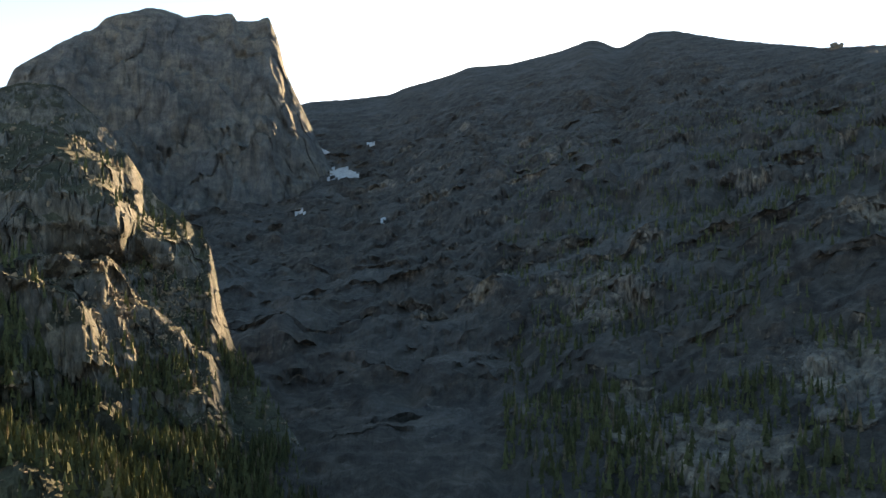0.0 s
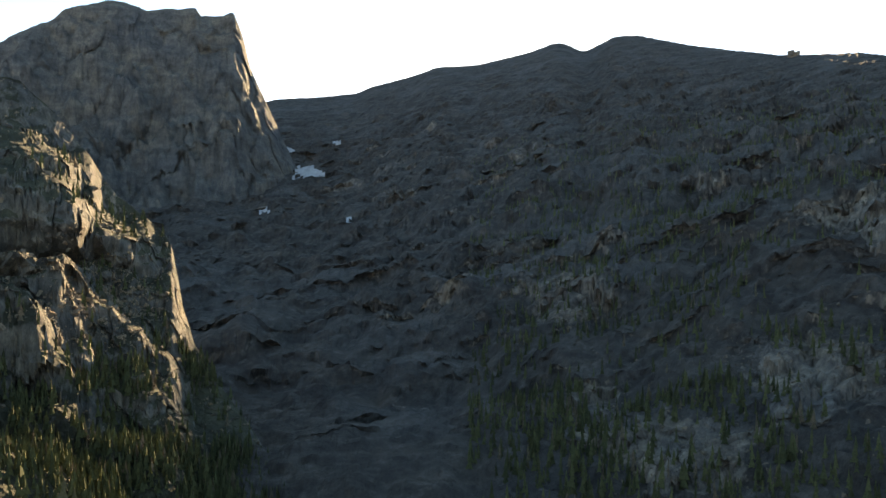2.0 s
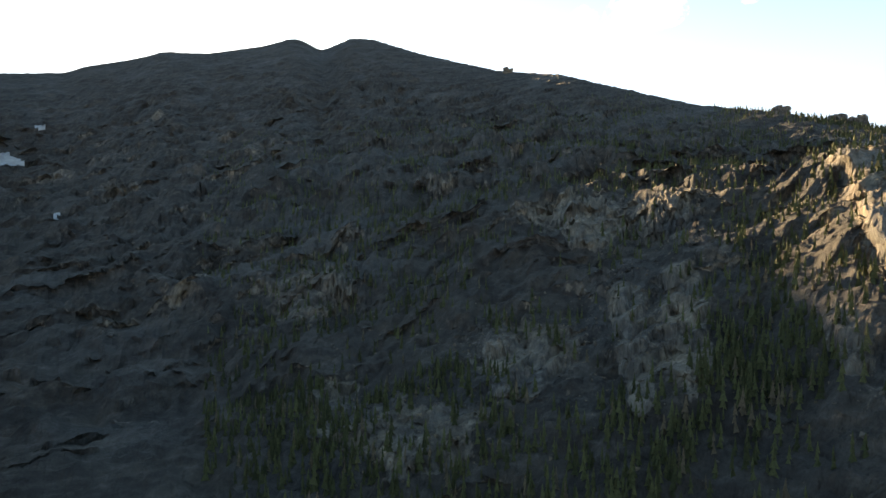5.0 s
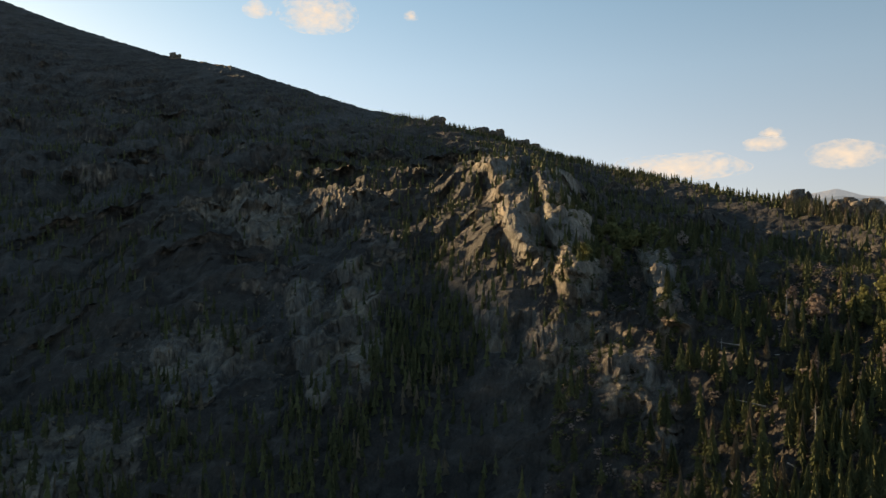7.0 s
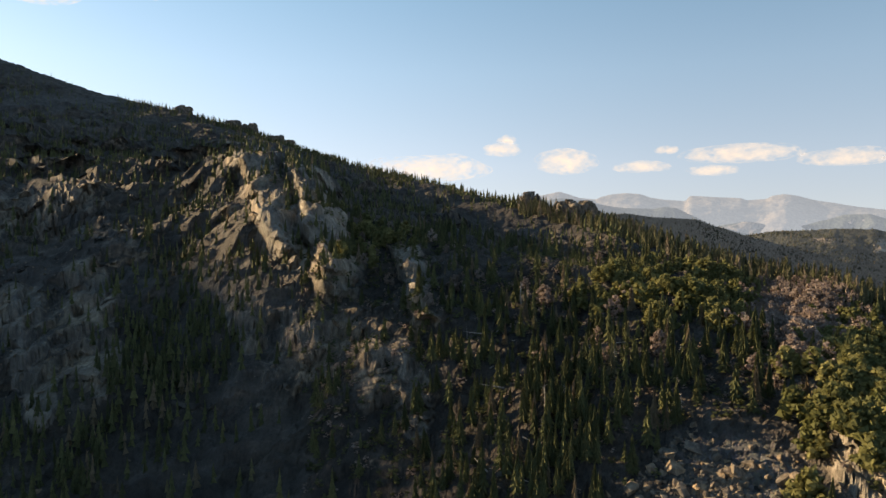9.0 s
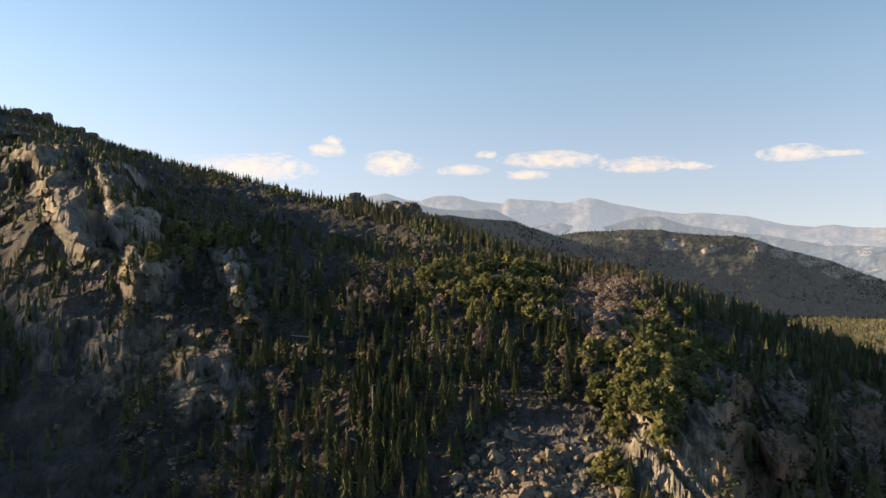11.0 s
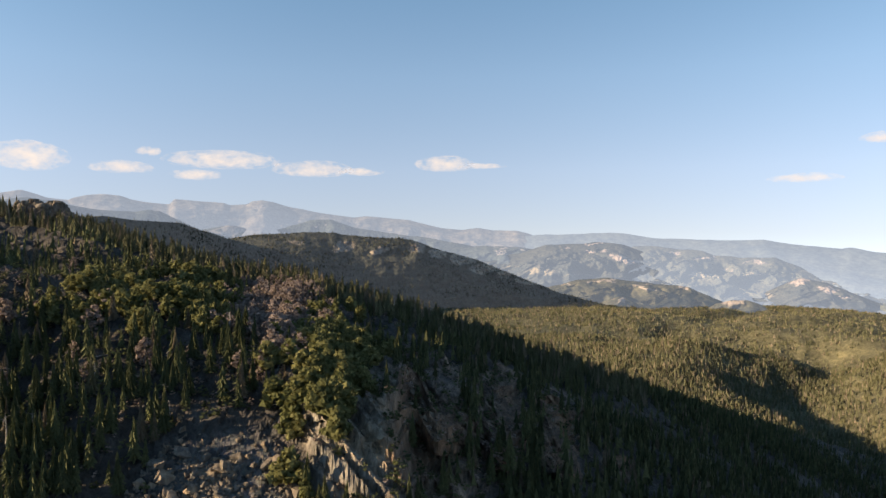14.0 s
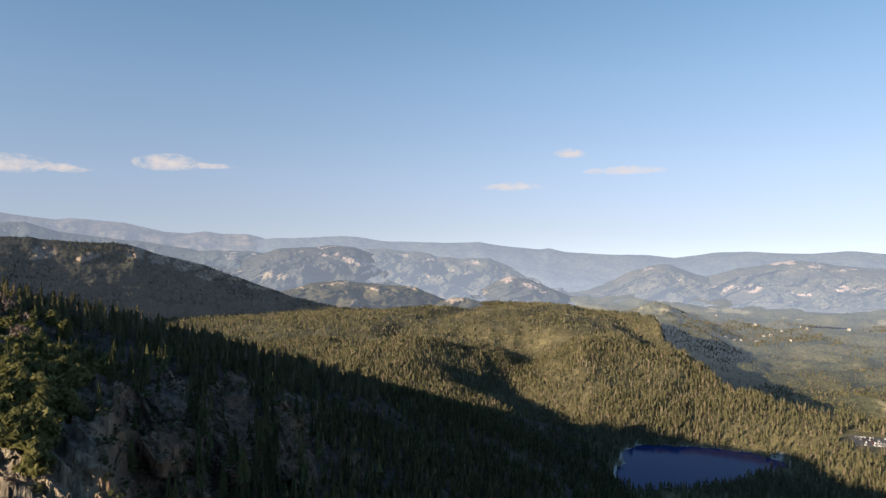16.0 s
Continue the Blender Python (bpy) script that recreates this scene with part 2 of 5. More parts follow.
def stone_material(name, tones, size):
    m, N, L, P = nodes_of(name)
    col, fine = rock_colour(N, L, *tones, size)
    info = N.new("ShaderNodeObjectInfo")
    v = ramp(N, L, info.outputs["Random"], [(0.0, (0.75, 0.76, 0.78)), (0.6, (1.0, 0.98, 0.95)), (1.0, (1.2, 1.08, 0.92))])
    L.new(mix(N, L, 1.0, col, v, "MULTIPLY"), P.inputs["Base Color"])
    P.inputs["Roughness"].default_value = 0.9
    P.inputs["Specular IOR Level"].default_value = 0.2
    bump(N, L, P, fine, size * 0.4, 0.8)
    return m


MAT_CRAG = stone_material("crag_stone", ROCK_GREY, 3.0)
MAT_BOULDER = stone_material("boulder_stone", ((0.085, 0.077, 0.07), (0.17, 0.15, 0.13), (0.29, 0.255, 0.215)), 1.2)


# ---- mesh builders ----
def mesh_object(name, verts, faces_flat, corners, material, parent=None, smooth=True, attributes=None):
    """A mesh from vertex and face arrays; all faces have the same number of corners."""
    me = bpy.data.meshes.new(name)
    nf = len(faces_flat) // corners
    me.vertices.add(len(verts))
    me.vertices.foreach_set("co", np.ascontiguousarray(verts, np.float32).ravel())
    me.loops.add(nf * corners)
    me.loops.foreach_set("vertex_index", np.ascontiguousarray(faces_flat, np.int32))
    me.polygons.add(nf)
    me.polygons.foreach_set("loop_start", np.arange(0, nf * corners, corners, dtype=np.int32))
    me.polygons.foreach_set("loop_total", np.full(nf, corners, np.int32))
    me.polygons.foreach_set("use_smooth", np.full(nf, smooth))
    for key, values in (attributes or {}).items():
        me.attributes.new(key, "FLOAT", "POINT").data.foreach_set("value", np.ascontiguousarray(values, np.float32).ravel())
    me.update(calc_edges=True)
    me.materials.append(material)
    ob = new(name, me)
    if parent:
        ob.parent = parent
    return ob


def sheet_object(name, X, Y, Z, material, attributes=None, wrap=False, smooth=True):
    nb, nr = X.shape
    idx = np.arange(nb * nr).reshape(nb, nr)
    if wrap:
        idx = np.vstack([idx, idx[:1]])
    q = np.stack([idx[:-1, :-1], idx[:-1, 1:], idx[1:, 1:], idx[1:, :-1]], -1).reshape(-1, 4)
    ob = mesh_object(name, np.stack([X, Y, Z], -1).reshape(-1, 3), q.ravel(), 4, material, smooth=smooth, attributes=attributes)
    return ob


def slope_of(X, Y, Z):
    du = np.stack([np.gradient(a, axis=0) for a in (X, Y, Z)], -1)
    dv = np.stack([np.gradient(a, axis=1) for a in (X, Y, Z)], -1)
    n = np.cross(du, dv)
    n = n * np.sign(n[..., 2].mean())
    n /= np.linalg.norm(n, axis=-1, keepdims=True) + 1e-9
    return n


def scatter(sheet, count, chance, seed):
    """Places on a sheet, as likely as chance(x, y, z, up) times the level area."""
    X, Y, Z, NZ = sheet
    g = np.random.default_rng(seed)
    ax, ay = X[1:, 1:] - X[:-1, :-1], Y[1:, 1:] - Y[:-1, :-1]
    bx, by = X[1:, :-1] - X[:-1, 1:], Y[1:, :-1] - Y[:-1, 1:]
    area = np.abs(ax * by - ay * bx) * 0.5
    mid = lambda a: 0.25 * (a[1:, 1:] + a[:-1, 1:] + a[1:, :-1] + a[:-1, :-1])
    w = area * np.clip(chance(mid(X), mid(Y), mid(Z), mid(NZ)), 0, None)
    c = np.cumsum(w.ravel())
    if c[-1] <= 0:
        return np.zeros((0, 3))
    k = np.searchsorted(c, g.random(count) * c[-1])
    i, j = np.unravel_index(np.clip(k, 0, w.size - 1), w.shape)
    u, v = g.random(count), g.random(count)
    lerp = lambda a: (1 - u) * ((1 - v) * a[i, j] + v * a[i, j + 1]) + u * ((1 - v) * a[i + 1, j] + v * a[i + 1, j + 1])
    return np.stack([lerp(X), lerp(Y), lerp(Z)], -1)


# ---- the great ridge: from the gorge under the camera to its crest, and down behind ----
# lines along the ridge: (bearing from the camera, distance), (bearing, angle above level)
CREST_EL = [(-60, 7), (-30, 8), (-14, 10), (-11, 10.9), (-7.2, 11.25), (-4.4, 11.6), (-3, 12.2), (0.4, 13.1), (2.3, 13.8),
            (5.6, 13.95), (10.2, 14.9), (12, 15.5), (12.9, 15.45), (14.5, 14.7), (16.9, 15.75), (18.6, 15.75), (22.7, 14.7), (27.2, 13.75),
            (29.3, 13.3), (34.3, 12.9), (39, 11.65), (44.5, 10.1), (50.5, 9.1), (55.6, 7.8), (60, 6.4), (64, 5.25), (68, 4.5), (72.6, 3.35),
            (78, 2.0), (85, 0.4), (90, -1.3), (94.5, -2.8), (99, -3.9), (104, -5.0), (109, -6.4), (113, -7.6), (118, -9.2), (122, -10.5),
            (126, -11.7), (132, -13.3), (136, -14.6), (141, -16.6), (146, -18.6), (152, -21), (160, -24)]
CREST_R = [(-60, 3600), (-14, 3700), (-5, 3800), (18, 3800), (23, 3250), (28, 2750), (34, 2250), (40, 1850), (45, 1640), (50, 1460),
           (58, 1300), (66, 1050), (74, 850), (82, 680), (92, 530), (103, 430), (115, 470), (125, 540), (135, 640), (145, 760), (155, 830), (160, 860)]
HIGH_R = [(-60, 1500), (-5, 1400), (0, 1200), (7, 1000), (14, 900), (20, 820), (30, 720), (40, 640), (50, 580), (58, 520), (66, 450),
          (74, 400), (82, 350), (92, 310), (103, 300), (115, 330), (125, 400), (135, 520), (145, 680), (155, 760), (160, 800)]
HIGH_EL = [(-60, -2), (-14, -1), (0, 0), (14, -0.5), (22, 0.8), (30, 2.2), (40, 2.8), (46, 2.8), (50.5, 2.8), (54.5, 5.0), (58, 5.2), (60.5, 4.2), (62.5, 2.6), (65.5, -0.5), (74, -2), (82, -3.5), (92, -6), (103, -8.2),
           (115, -11.5), (125, -14.2), (135, -16.7), (145, -19.2), (155, -21.4), (160, -22.6)]
LOW_R = [(-60, 600), (0, 560), (14, 470), (30, 400), (50, 340), (66, 285), (82, 245), (92, 230), (103, 225), (115, 250), (125, 300), (135, 400), (145, 560), (155, 680), (160, 730)]
LOW_EL = [(-60, -13), (0, -13), (20, -12), (50, -11), (66, -10.5), (82, -11.5), (92, -13), (103, -14), (115, -16), (125, -18), (135, -19), (145, -20), (155, -21.5), (160, -22.5)]
FOOT_R = [(-60, 260), (14, 260), (30, 250), (50, 225), (66, 205), (82, 185), (92, 175), (103, 172), (115, 190), (125, 220), (135, 290), (145, 420), (155, 580), (160, 650)]


# where the ridge shows bare rock: bearing, angle above level, reach in both, strength
BARE = ((17, -14, 3, 1.5, 0.6), (23.5, -16.5, 5.5, 2.2, 1.0), (30.5, -10, 4.5, 2.5, 1.0), (36, 1.5, 6, 2.5, 0.8), (40.5, -9, 4.5, 5.0, 0.9), (44, 0, 3, 3, 0.6),
        (57.5, 1.5, 2.6, 4.0, 0.9), (61, -8.5, 6.5, 4.5, 0.85), (67.5, -11.5, 3.4, 3.0, 1.0), (68.2, -4, 1.2, 2.5, 1.0), (106.5, -16.5, 4.8, 6.0, 1.3), (110.5, -20, 4.0, 3.0, 1.0),
        (112.4, -13.8, 1.8, 3.4, 1.1), (117.6, -14.6, 2.0, 3.4, 1.1), (122.8, -16, 1.5, 2.4, 0.9), (128, -18.8, 1.8, 1.2, 0.9), (12, -6, 7, 3, 0.4), (5, 5, 20, 6, 0.3))


# buttresses that stand out of the face: bearings, angles above level, metres, lean, and the shares of the width over which they rise and fall
BUTTRESS = ((53.4, 58.4, -3.4, 6.6, 32, 0.45, 0.22, 0.55), (58.2, 62.6, -5.4, 5.6, 42, 0.3, 0.22, 0.6), (66.6, 69.6, -7.6, -0.4, 46, 0.3, 0.3, 0.5), (64.6, 67.4, -15, -9.0, 6, 0, 0.45, 0.6), (66.8, 71.0, -17.5, -9.6, 8, 0.1, 0.35, 0.6),
            (37.5, 41, -15, -3.5, 20, 0.2, 0.4, 0.6), (41.6, 46, -13.5, -2.5, 16, 0.2, 0.32, 0.6), (53.5, 57, -11, -4.8, 6, 0.2, 0.4, 0.6), (57.6, 63, -13.5, -6.2, 6, 0.2, 0.26, 0.6), (110.8, 115.3, -19, -10.2, 24, 0.1, 0.3, 0.6),
            (115.9, 120.4, -19, -11.0, 26, 0.1, 0.3, 0.6), (121, 124.6, -20, -12.8, 16, 0.1, 0.4, 0.6), (100.6, 109.8, -25, -10.4, 34, 0.15, 0.72, 0.16), (28, 35.5, -13.5, -7.8, 13, 0, 0.2, 0.6),
            (18.5, 28, -19.5, -14.2, 9, 0, 0.15, 0.6), (34, 39, -1, 3.5, 20, 0, 0.28, 0.6))


def buttress(b, el, x, y, z):
    wob_b, wob_e = 0.55 * fbm(x, y, z * 0.5, 22, 3, 601), 1.1 * fbm(x, y, z, 30, 3, 611)
    out, mask, light = 0 * b, 0 * b, 0 * b
    for b0, b1, e0, e1, deep, lean, rise, drop in BUTTRESS:
        bb, ee = b - lean * (e1 - el) + wob_b * (0.5 + 0.1 * (b1 - b0)), el + wob_e
        f = np.clip((bb - b0) / (rise * (b1 - b0)), 0, 1) * np.clip((b1 - bb) / (drop * (b1 - b0)), 0, 1) * np.clip((ee - e0) / (0.3 * (e1 - e0)), 0, 1) * np.clip((e1 - ee) / 1.3, 0, 1)
        out, mask = np.maximum(out, deep * f), np.maximum(mask, np.clip(f * 2.5, 0, 1))
        # weight of the paler tone that imitates sun, fullest on the boldest buttresses
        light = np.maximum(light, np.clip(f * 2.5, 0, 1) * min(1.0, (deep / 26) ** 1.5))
    return out, mask, light


def bareness(b, el):
    out = 0 * b
    for b0, e0, wb, we, k in BARE:
        out = np.maximum(out, k * np.exp(-((b - b0) / wb) ** 2 - ((el - e0) / we) ** 2))
    return out


def ridge_sheet():
    b = np.concatenate([np.linspace(-40, 15, 250, endpoint=False), np.linspace(15, 130, 800, endpoint=False), np.linspace(130, 158, 112)])
    rc, rh, rl, rf = (curve_at(t, b) for t in (CREST_R, HIGH_R, LOW_R, FOOT_R))
    rc, rh, rl, rf = (soften(a, 60, 0) for a in (rc, rh, rl, rf))
    up = lambda t, n: soften(curve_at(t, b), n, 0)
    tan = lambda a: np.tan(np.radians(a))
    zc = rc * tan(up(CREST_EL, 2)) + EYE_Z
    zh = rh * tan(up(HIGH_EL, 60)) + EYE_Z
    zl = rl * tan(up(LOW_EL, 60)) + EYE_Z
    zf = rf * tan(-23.5) + EYE_Z
    tail = np.clip((b - 125) / 25, 0, 1)
    stations = [(rf * 0.55, zf - 40), (rf, zf), (rl, zl), (rh, zh), (0.5 * (rh + rc), 0.5 * (zh + zc) - 0.03 * (rc - rh)), (rc, zc),
                (rc * 1.04 + 12, zc - 6 - rc * 0.004), (rc * 1.3 + 40, zc - 0.30 * (rc * 0.3 + 40) * (1 - 0.7 * tail)),
                (np.minimum(rc * 1.8 + 150, np.maximum(rc * 1.3 + 60, 4950)), np.minimum(60, zc - 150) - 60)]
    counts = [6, 50, 72, 64, 50, 8, 16, 8]
    R, Z, W = [], [], []
    for k, n in enumerate(counts):
        (r0, z0), (r1, z1) = stations[k], stations[k + 1]
        for s in np.linspace(0, 1, n, endpoint=False):
            R.append(r0 + (r1 - r0) * s)
            Z.append(z0 + (z1 - z0) * s)
            W.append([0.3 + 0.7 * s, 1, 1, 1, 1 - 0.95 * s, 0.05, 0.05 + 0.5 * s, 0.5][k])
    R, Z, W = np.array(R).T, np.array(Z).T, np.array(W)[None, :]
    R[:, 16:232], Z[:, 16:232] = soften(R, 8, 1)[:, 16:232], soften(Z, 8, 1)[:, 16:232]
    B = np.repeat(b[:, None], R.shape[1], 1)
    X, Y = polar(B, R)
    # gullies and buttresses run down the face; ledges break it across
    far = np.clip(R / 500.0, 0.7, 1.7)
    flow = fbm(X, Y, Z * 0.25, 95, 4, 3, True)
    ribs = fbm(X, Y, Z * 0.18, 34, 4, 11, True)
    lumps = fbm(X, Y, Z, 60, 5, 5)
    fine = fbm(X, Y, Z, 13, 4, 23)
    calm = 1 - 0.6 * np.clip((B - 118) / 20, 0, 1)
    calm = calm * (1 - 0.75 * np.exp(-((B - 92) / 11) ** 2 - ((R - 200) / 75) ** 2))
    push = W * calm * (-17 * far * flow - 7 * ribs * np.minimum(far, 1.5))
    R2 = R + push
    X, Y = polar(B, R2)
    Z = Z + W * calm * (10 * far * lumps + 3.0 * fine)
    el = np.degrees(np.arctan2(Z - EYE_Z, R2))
    stand, wall, light = buttress(B, el, X, Y, Z)
    bare = np.maximum(bareness(B + 3.5 * fbm(X, Y, Z, 120, 3, 401) * (B < 75), el + 2.5 * fbm(X, Y, Z, 90, 3, 411) * (B < 75)), 0.9 * wall) + 0.35 * fbm(X, Y, Z * 0.4, 90, 4, 41) - 0.05
    cliffy = np.clip(bare * 1.6 - 0.15, 0, 1) * W
    step = 15.0 + 6 * vnoise(X / 120, Y / 120, Z * 0, 4)
    ph = (Z + 10 * lumps) / step
    fr = ph - np.floor(ph)
    Z = Z + cliffy * step * (np.clip((fr - 0.30) / 0.25, 0, 1) - fr) * np.where(B > 98, 0.3, np.where(B > 50, 0.2, 0.5))
    Z = Z + (1 - W) * 1.2 * fine * np.minimum(far, 2)
    # jointed blocks of granite, and cracks that run down the walls
    cracks = fbm(X, Y, Z * 0.12, 8, 3, 351, True)
    v1, e1 = cells(X, Y, Z * 0.55, 15.0, 301)
    v2, e2 = cells(X + 3 * fine, Y, Z * 0.7, 5.5, 311)
    R2 = R2 - W * stand - W * np.clip(cliffy + 0.08, 0, 1) * np.minimum(far, 1.6) * calm * (1 - 0.45 * (stand > 15)) * ((6.5 - 4.0 * wall) * v1 + 2.6 * v2 - 3.0 * np.clip(1 - e1 * 7, 0, 1) - 1.4 * np.clip(1 - e2 * 5, 0, 1) - np.where(B > 100, 0.8, 2.0) * wall * cracks)
    close = np.clip((480 - R) / 150, 0, 1) * W
    v3, e3 = cells(X, Y, Z * 0.8, 2.6, 331)
    R2 = R2 - close * (0.35 + 0.45 * cliffy) * (0.45 * v3 - 0.8 * np.clip(1 - e3 * 5, 0, 1))
    Z = Z + close * 0.5 * v3
    X, Y = polar(B, R2)
    NZ = slope_of(X, Y, Z)[..., 2]
    rock = np.clip((0.62 - NZ) * 1.3, 0, 0.5) + 0.75 * cliffy
    rock = np.maximum(rock, 0.95 * wall * (B > 100))
    talus = np.clip(1 - np.abs(B - 95.5) / 7.0, 0, 1) * np.clip((-15 - el) / 3, 0, 1)
    chute = np.exp(-((B - (99 - 0.35 * (el + 9))) / 1.6) ** 2) * (el < -7) * (el > -15)
    open_ground = np.clip(fbm(X, Y, Z, 110, 3, 71) * 1.5, 0, 1) * np.clip((112 - B) / 15, 0, 1)
    scree = np.clip(talus * 2 + 0.7 * chute + open_ground * 0.35, 0, 1)
    # 'pale' colours in sunlight on the buttresses and the rib near bearing 105
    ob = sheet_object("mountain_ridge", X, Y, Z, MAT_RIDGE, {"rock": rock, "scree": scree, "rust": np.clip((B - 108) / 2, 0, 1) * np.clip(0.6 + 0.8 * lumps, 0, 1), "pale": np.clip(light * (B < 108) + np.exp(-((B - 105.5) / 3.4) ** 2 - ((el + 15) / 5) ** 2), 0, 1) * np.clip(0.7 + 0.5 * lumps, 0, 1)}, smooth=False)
    tagged(ob, "long dark granite ridge with gullies, ledges and scree", "mountain ridge", kind="structure")
    return X, Y, Z, NZ


RIDGE = ridge_sheet()


# ---- ground: forest plateau, lake basin and the plain out to the horizon ----
LAKE_B, LAKE_R = 156.0, 925.0
# the lake's bank: bearing, distance
BANK = ((150.2, 838), (150.5, 920), (150.8, 985), (151.8, 1004), (154, 1013), (156.6, 1017), (160.3, 1014), (162.7, 986), (161, 955), (159.9, 930), (159, 902), (157, 872), (154, 846), (151.5, 832))


def bank_reach(a):
    """How far the bank lies from the lake's middle, towards the angle a."""
    cx, cy = polar(LAKE_B, LAKE_R)
    x, y = polar(np.array([q[0] for q in BANK]), np.array([q[1] for q in BANK]))
    ang, d = np.arctan2(y - cy, x - cx), np.hypot(x - cx, y - cy)
    return np.interp(a, ang[np.argsort(ang)], d[np.argsort(ang)], period=2 * np.pi) * (1 + 0.015 * np.sin(9 * a) + 0.012 * np.sin(17 * a + 1))


def lake_shore(b, r):
    """Signed distance-like value: below zero on the lake."""
    x, y = polar(b, r)
    cx, cy = polar(LAKE_B, LAKE_R)
    return np.hypot(x - cx, y - cy) / bank_reach(np.arctan2(y - cy, x - cx)) - 1


GROUND_R = (30, 200, 400, 700, 850, 1000, 1200, 1500, 2000, 2600, 3000, 3600, 5200)
GROUND_Z = {
    -180: (130, 110, 80, 60, 50, 40, 60, 80, 60, 40, 40, 20, 0), -90: (130, 130, 120, 120, 120, 130, 150, 160, 120, 80, 60, 40, 0),
    0: (120, 110, 100, 90, 80, 80, 80, 80, 80, 80, 60, 40, 0), 85: (120, 100, 70, 60, 60, 60, 60, 60, 30, 0, -30, -60, -120),
    112: (120, 90, 60, 55, 55, 55, 56, 58, 48, 28, -10, -60, -130), 128: (110, 90, 55, 55, 58, 60, 62, 62, 46, 16, -25, -80, -130),
    140: (110, 80, 50, 40, 38, 42, 54, 62, 44, 16, -15, -50, -90), 149: (110, 80, 45, 18, 6, 7, 38, 58, 42, 14, -25, -40, -70),
    156: (110, 80, 40, 14, 4, 4, 36, 56, 56, 50, 45, 40, 20), 163: (110, 80, 40, 14, 4, 6, 54, 56, 50, 45, 40, 40, 20),
    170: (110, 80, 45, 22, 16, 34, 54, 50, 45, 40, 40, 40, 20)}
# the plateau's rim, where it breaks off to the valley: bearing, distance
RIM = [(138, 3600), (144, 3550), (148, 3050), (150, 2700), (152, 2250), (154, 1790), (156, 1500), (158.2, 1310), (163, 1160), (168, 1110), (175, 1100), (180, 1090)]


def past_rim(b, r, x, y):
    return r - curve_at(RIM, b) - 45 * fbm(x, y, x * 0, 260, 3, 33)


def ground_sheet():
    b = np.concatenate([np.linspace(84, 174, 440, endpoint=False), np.linspace(174, 444, 110, endpoint=False)])
    r = np.geomspace(30, 5200, 230)
    keys = sorted(GROUND_Z)
    cols = np.array([np.interp(np.log(r), np.log(GROUND_R), GROUND_Z[k]) for k in keys])
    ang = np.where(b > 180, b - 360, b)
    Z = np.array([np.interp(ang, keys + [180], np.append(cols[:, k], cols[0, k])) for k in range(len(r))]).T
    Z = soften(soften(Z, 30, 0), 6, 1)
    B, R = np.meshgrid(b, r, indexing="ij")
    X, Y = polar(B, R)
    roll = np.clip((R - 950) / 500, 0, 1) * np.clip((3200 - R) / 600, 0.3, 1)
    Z = Z + roll * (24 * fbm(X, Y, X * 0, 420, 4, 9) + 10 * fbm(X + Y, Y - X, X * 0, 160, 3, 19, True) - 3) * np.clip((B - 118) / 14, 0.35, 1)
    # the plateau breaks off to the valley; hollows cross it
    over = past_rim(B, R, X, Y)
    Z = Z - 215 * np.clip(over / 480, 0, 1) ** 0.8 * np.clip((B - 138) / 6, 0, 1) * (B < 190)
    for b0, r0, b1, r1, deep, wide in ((140.4, 1850, 146.6, 940, 68, 88), (150, 2100, 157, 1380, 34, 55), (134, 1700, 142, 1050, 22, 60)):
        (x0, y0), (x1, y1) = polar(b0, r0), polar(b1, r1)
        span = math.hypot(x1 - x0, y1 - y0)
        t = ((X - x0) * (x1 - x0) + (Y - y0) * (y1 - y0)) / span ** 2
        d = ((X - x0) * (y1 - y0) - (Y - y0) * (x1 - x0)) / span + 40 * np.sin(t * 7)
        Z = Z - deep * np.exp(-(d / wide) ** 2) * np.clip(t * 4, 0, 1) * np.clip((1 - t) * 4, 0, 1)
    Z = Z + 1.5 * fbm(X, Y, X * 0, 30, 3, 29)
    # level ground for the car park
    px, py = polar(169.2, 1015.0)
    flat = np.clip((125 - np.hypot(X - px, Y - py)) / 60, 0, 1)
    Z = Z * (1 - flat) + 38.0 * flat
    s = lake_shore(B, R)
    Z = np.where(s < 0.5, np.maximum(Z, 1.0) * np.clip(s / 0.5, 0, 1) + np.where(s < 0, -6 * np.clip(-s * 6, 0, 1), 0), Z)
    NZ = slope_of(X, Y, Z)[..., 2]
    shore = np.clip(1 - np.abs(s - 0.03) / 0.04, 0, 1) * (R < 1300)
    scree = np.clip(shore * 2, 0, 1)
    ob = sheet_object("ground", X, Y, Z, MAT_GROUND, {"rock": np.zeros_like(X), "scree": scree}, wrap=True)
    tagged(ob, "forested plateau and valley floor of dry grass and soil", "ground", kind="structure")
    return X, Y, Z, NZ


GROUND = ground_sheet()

m, N, L, P = nodes_of("lake_water")
P.inputs["Base Color"].default_value = (0.008, 0.03, 0.125, 1)
P.inputs["Roughness"].default_value = 0.1
P.inputs["Specular IOR Level"].default_value = 0.07
P.inputs["IOR"].default_value = 1.33
bump(N, L, P, noise_node(N, L, 2.5, 3), 0.02, 0.3)
MAT_WATER = m


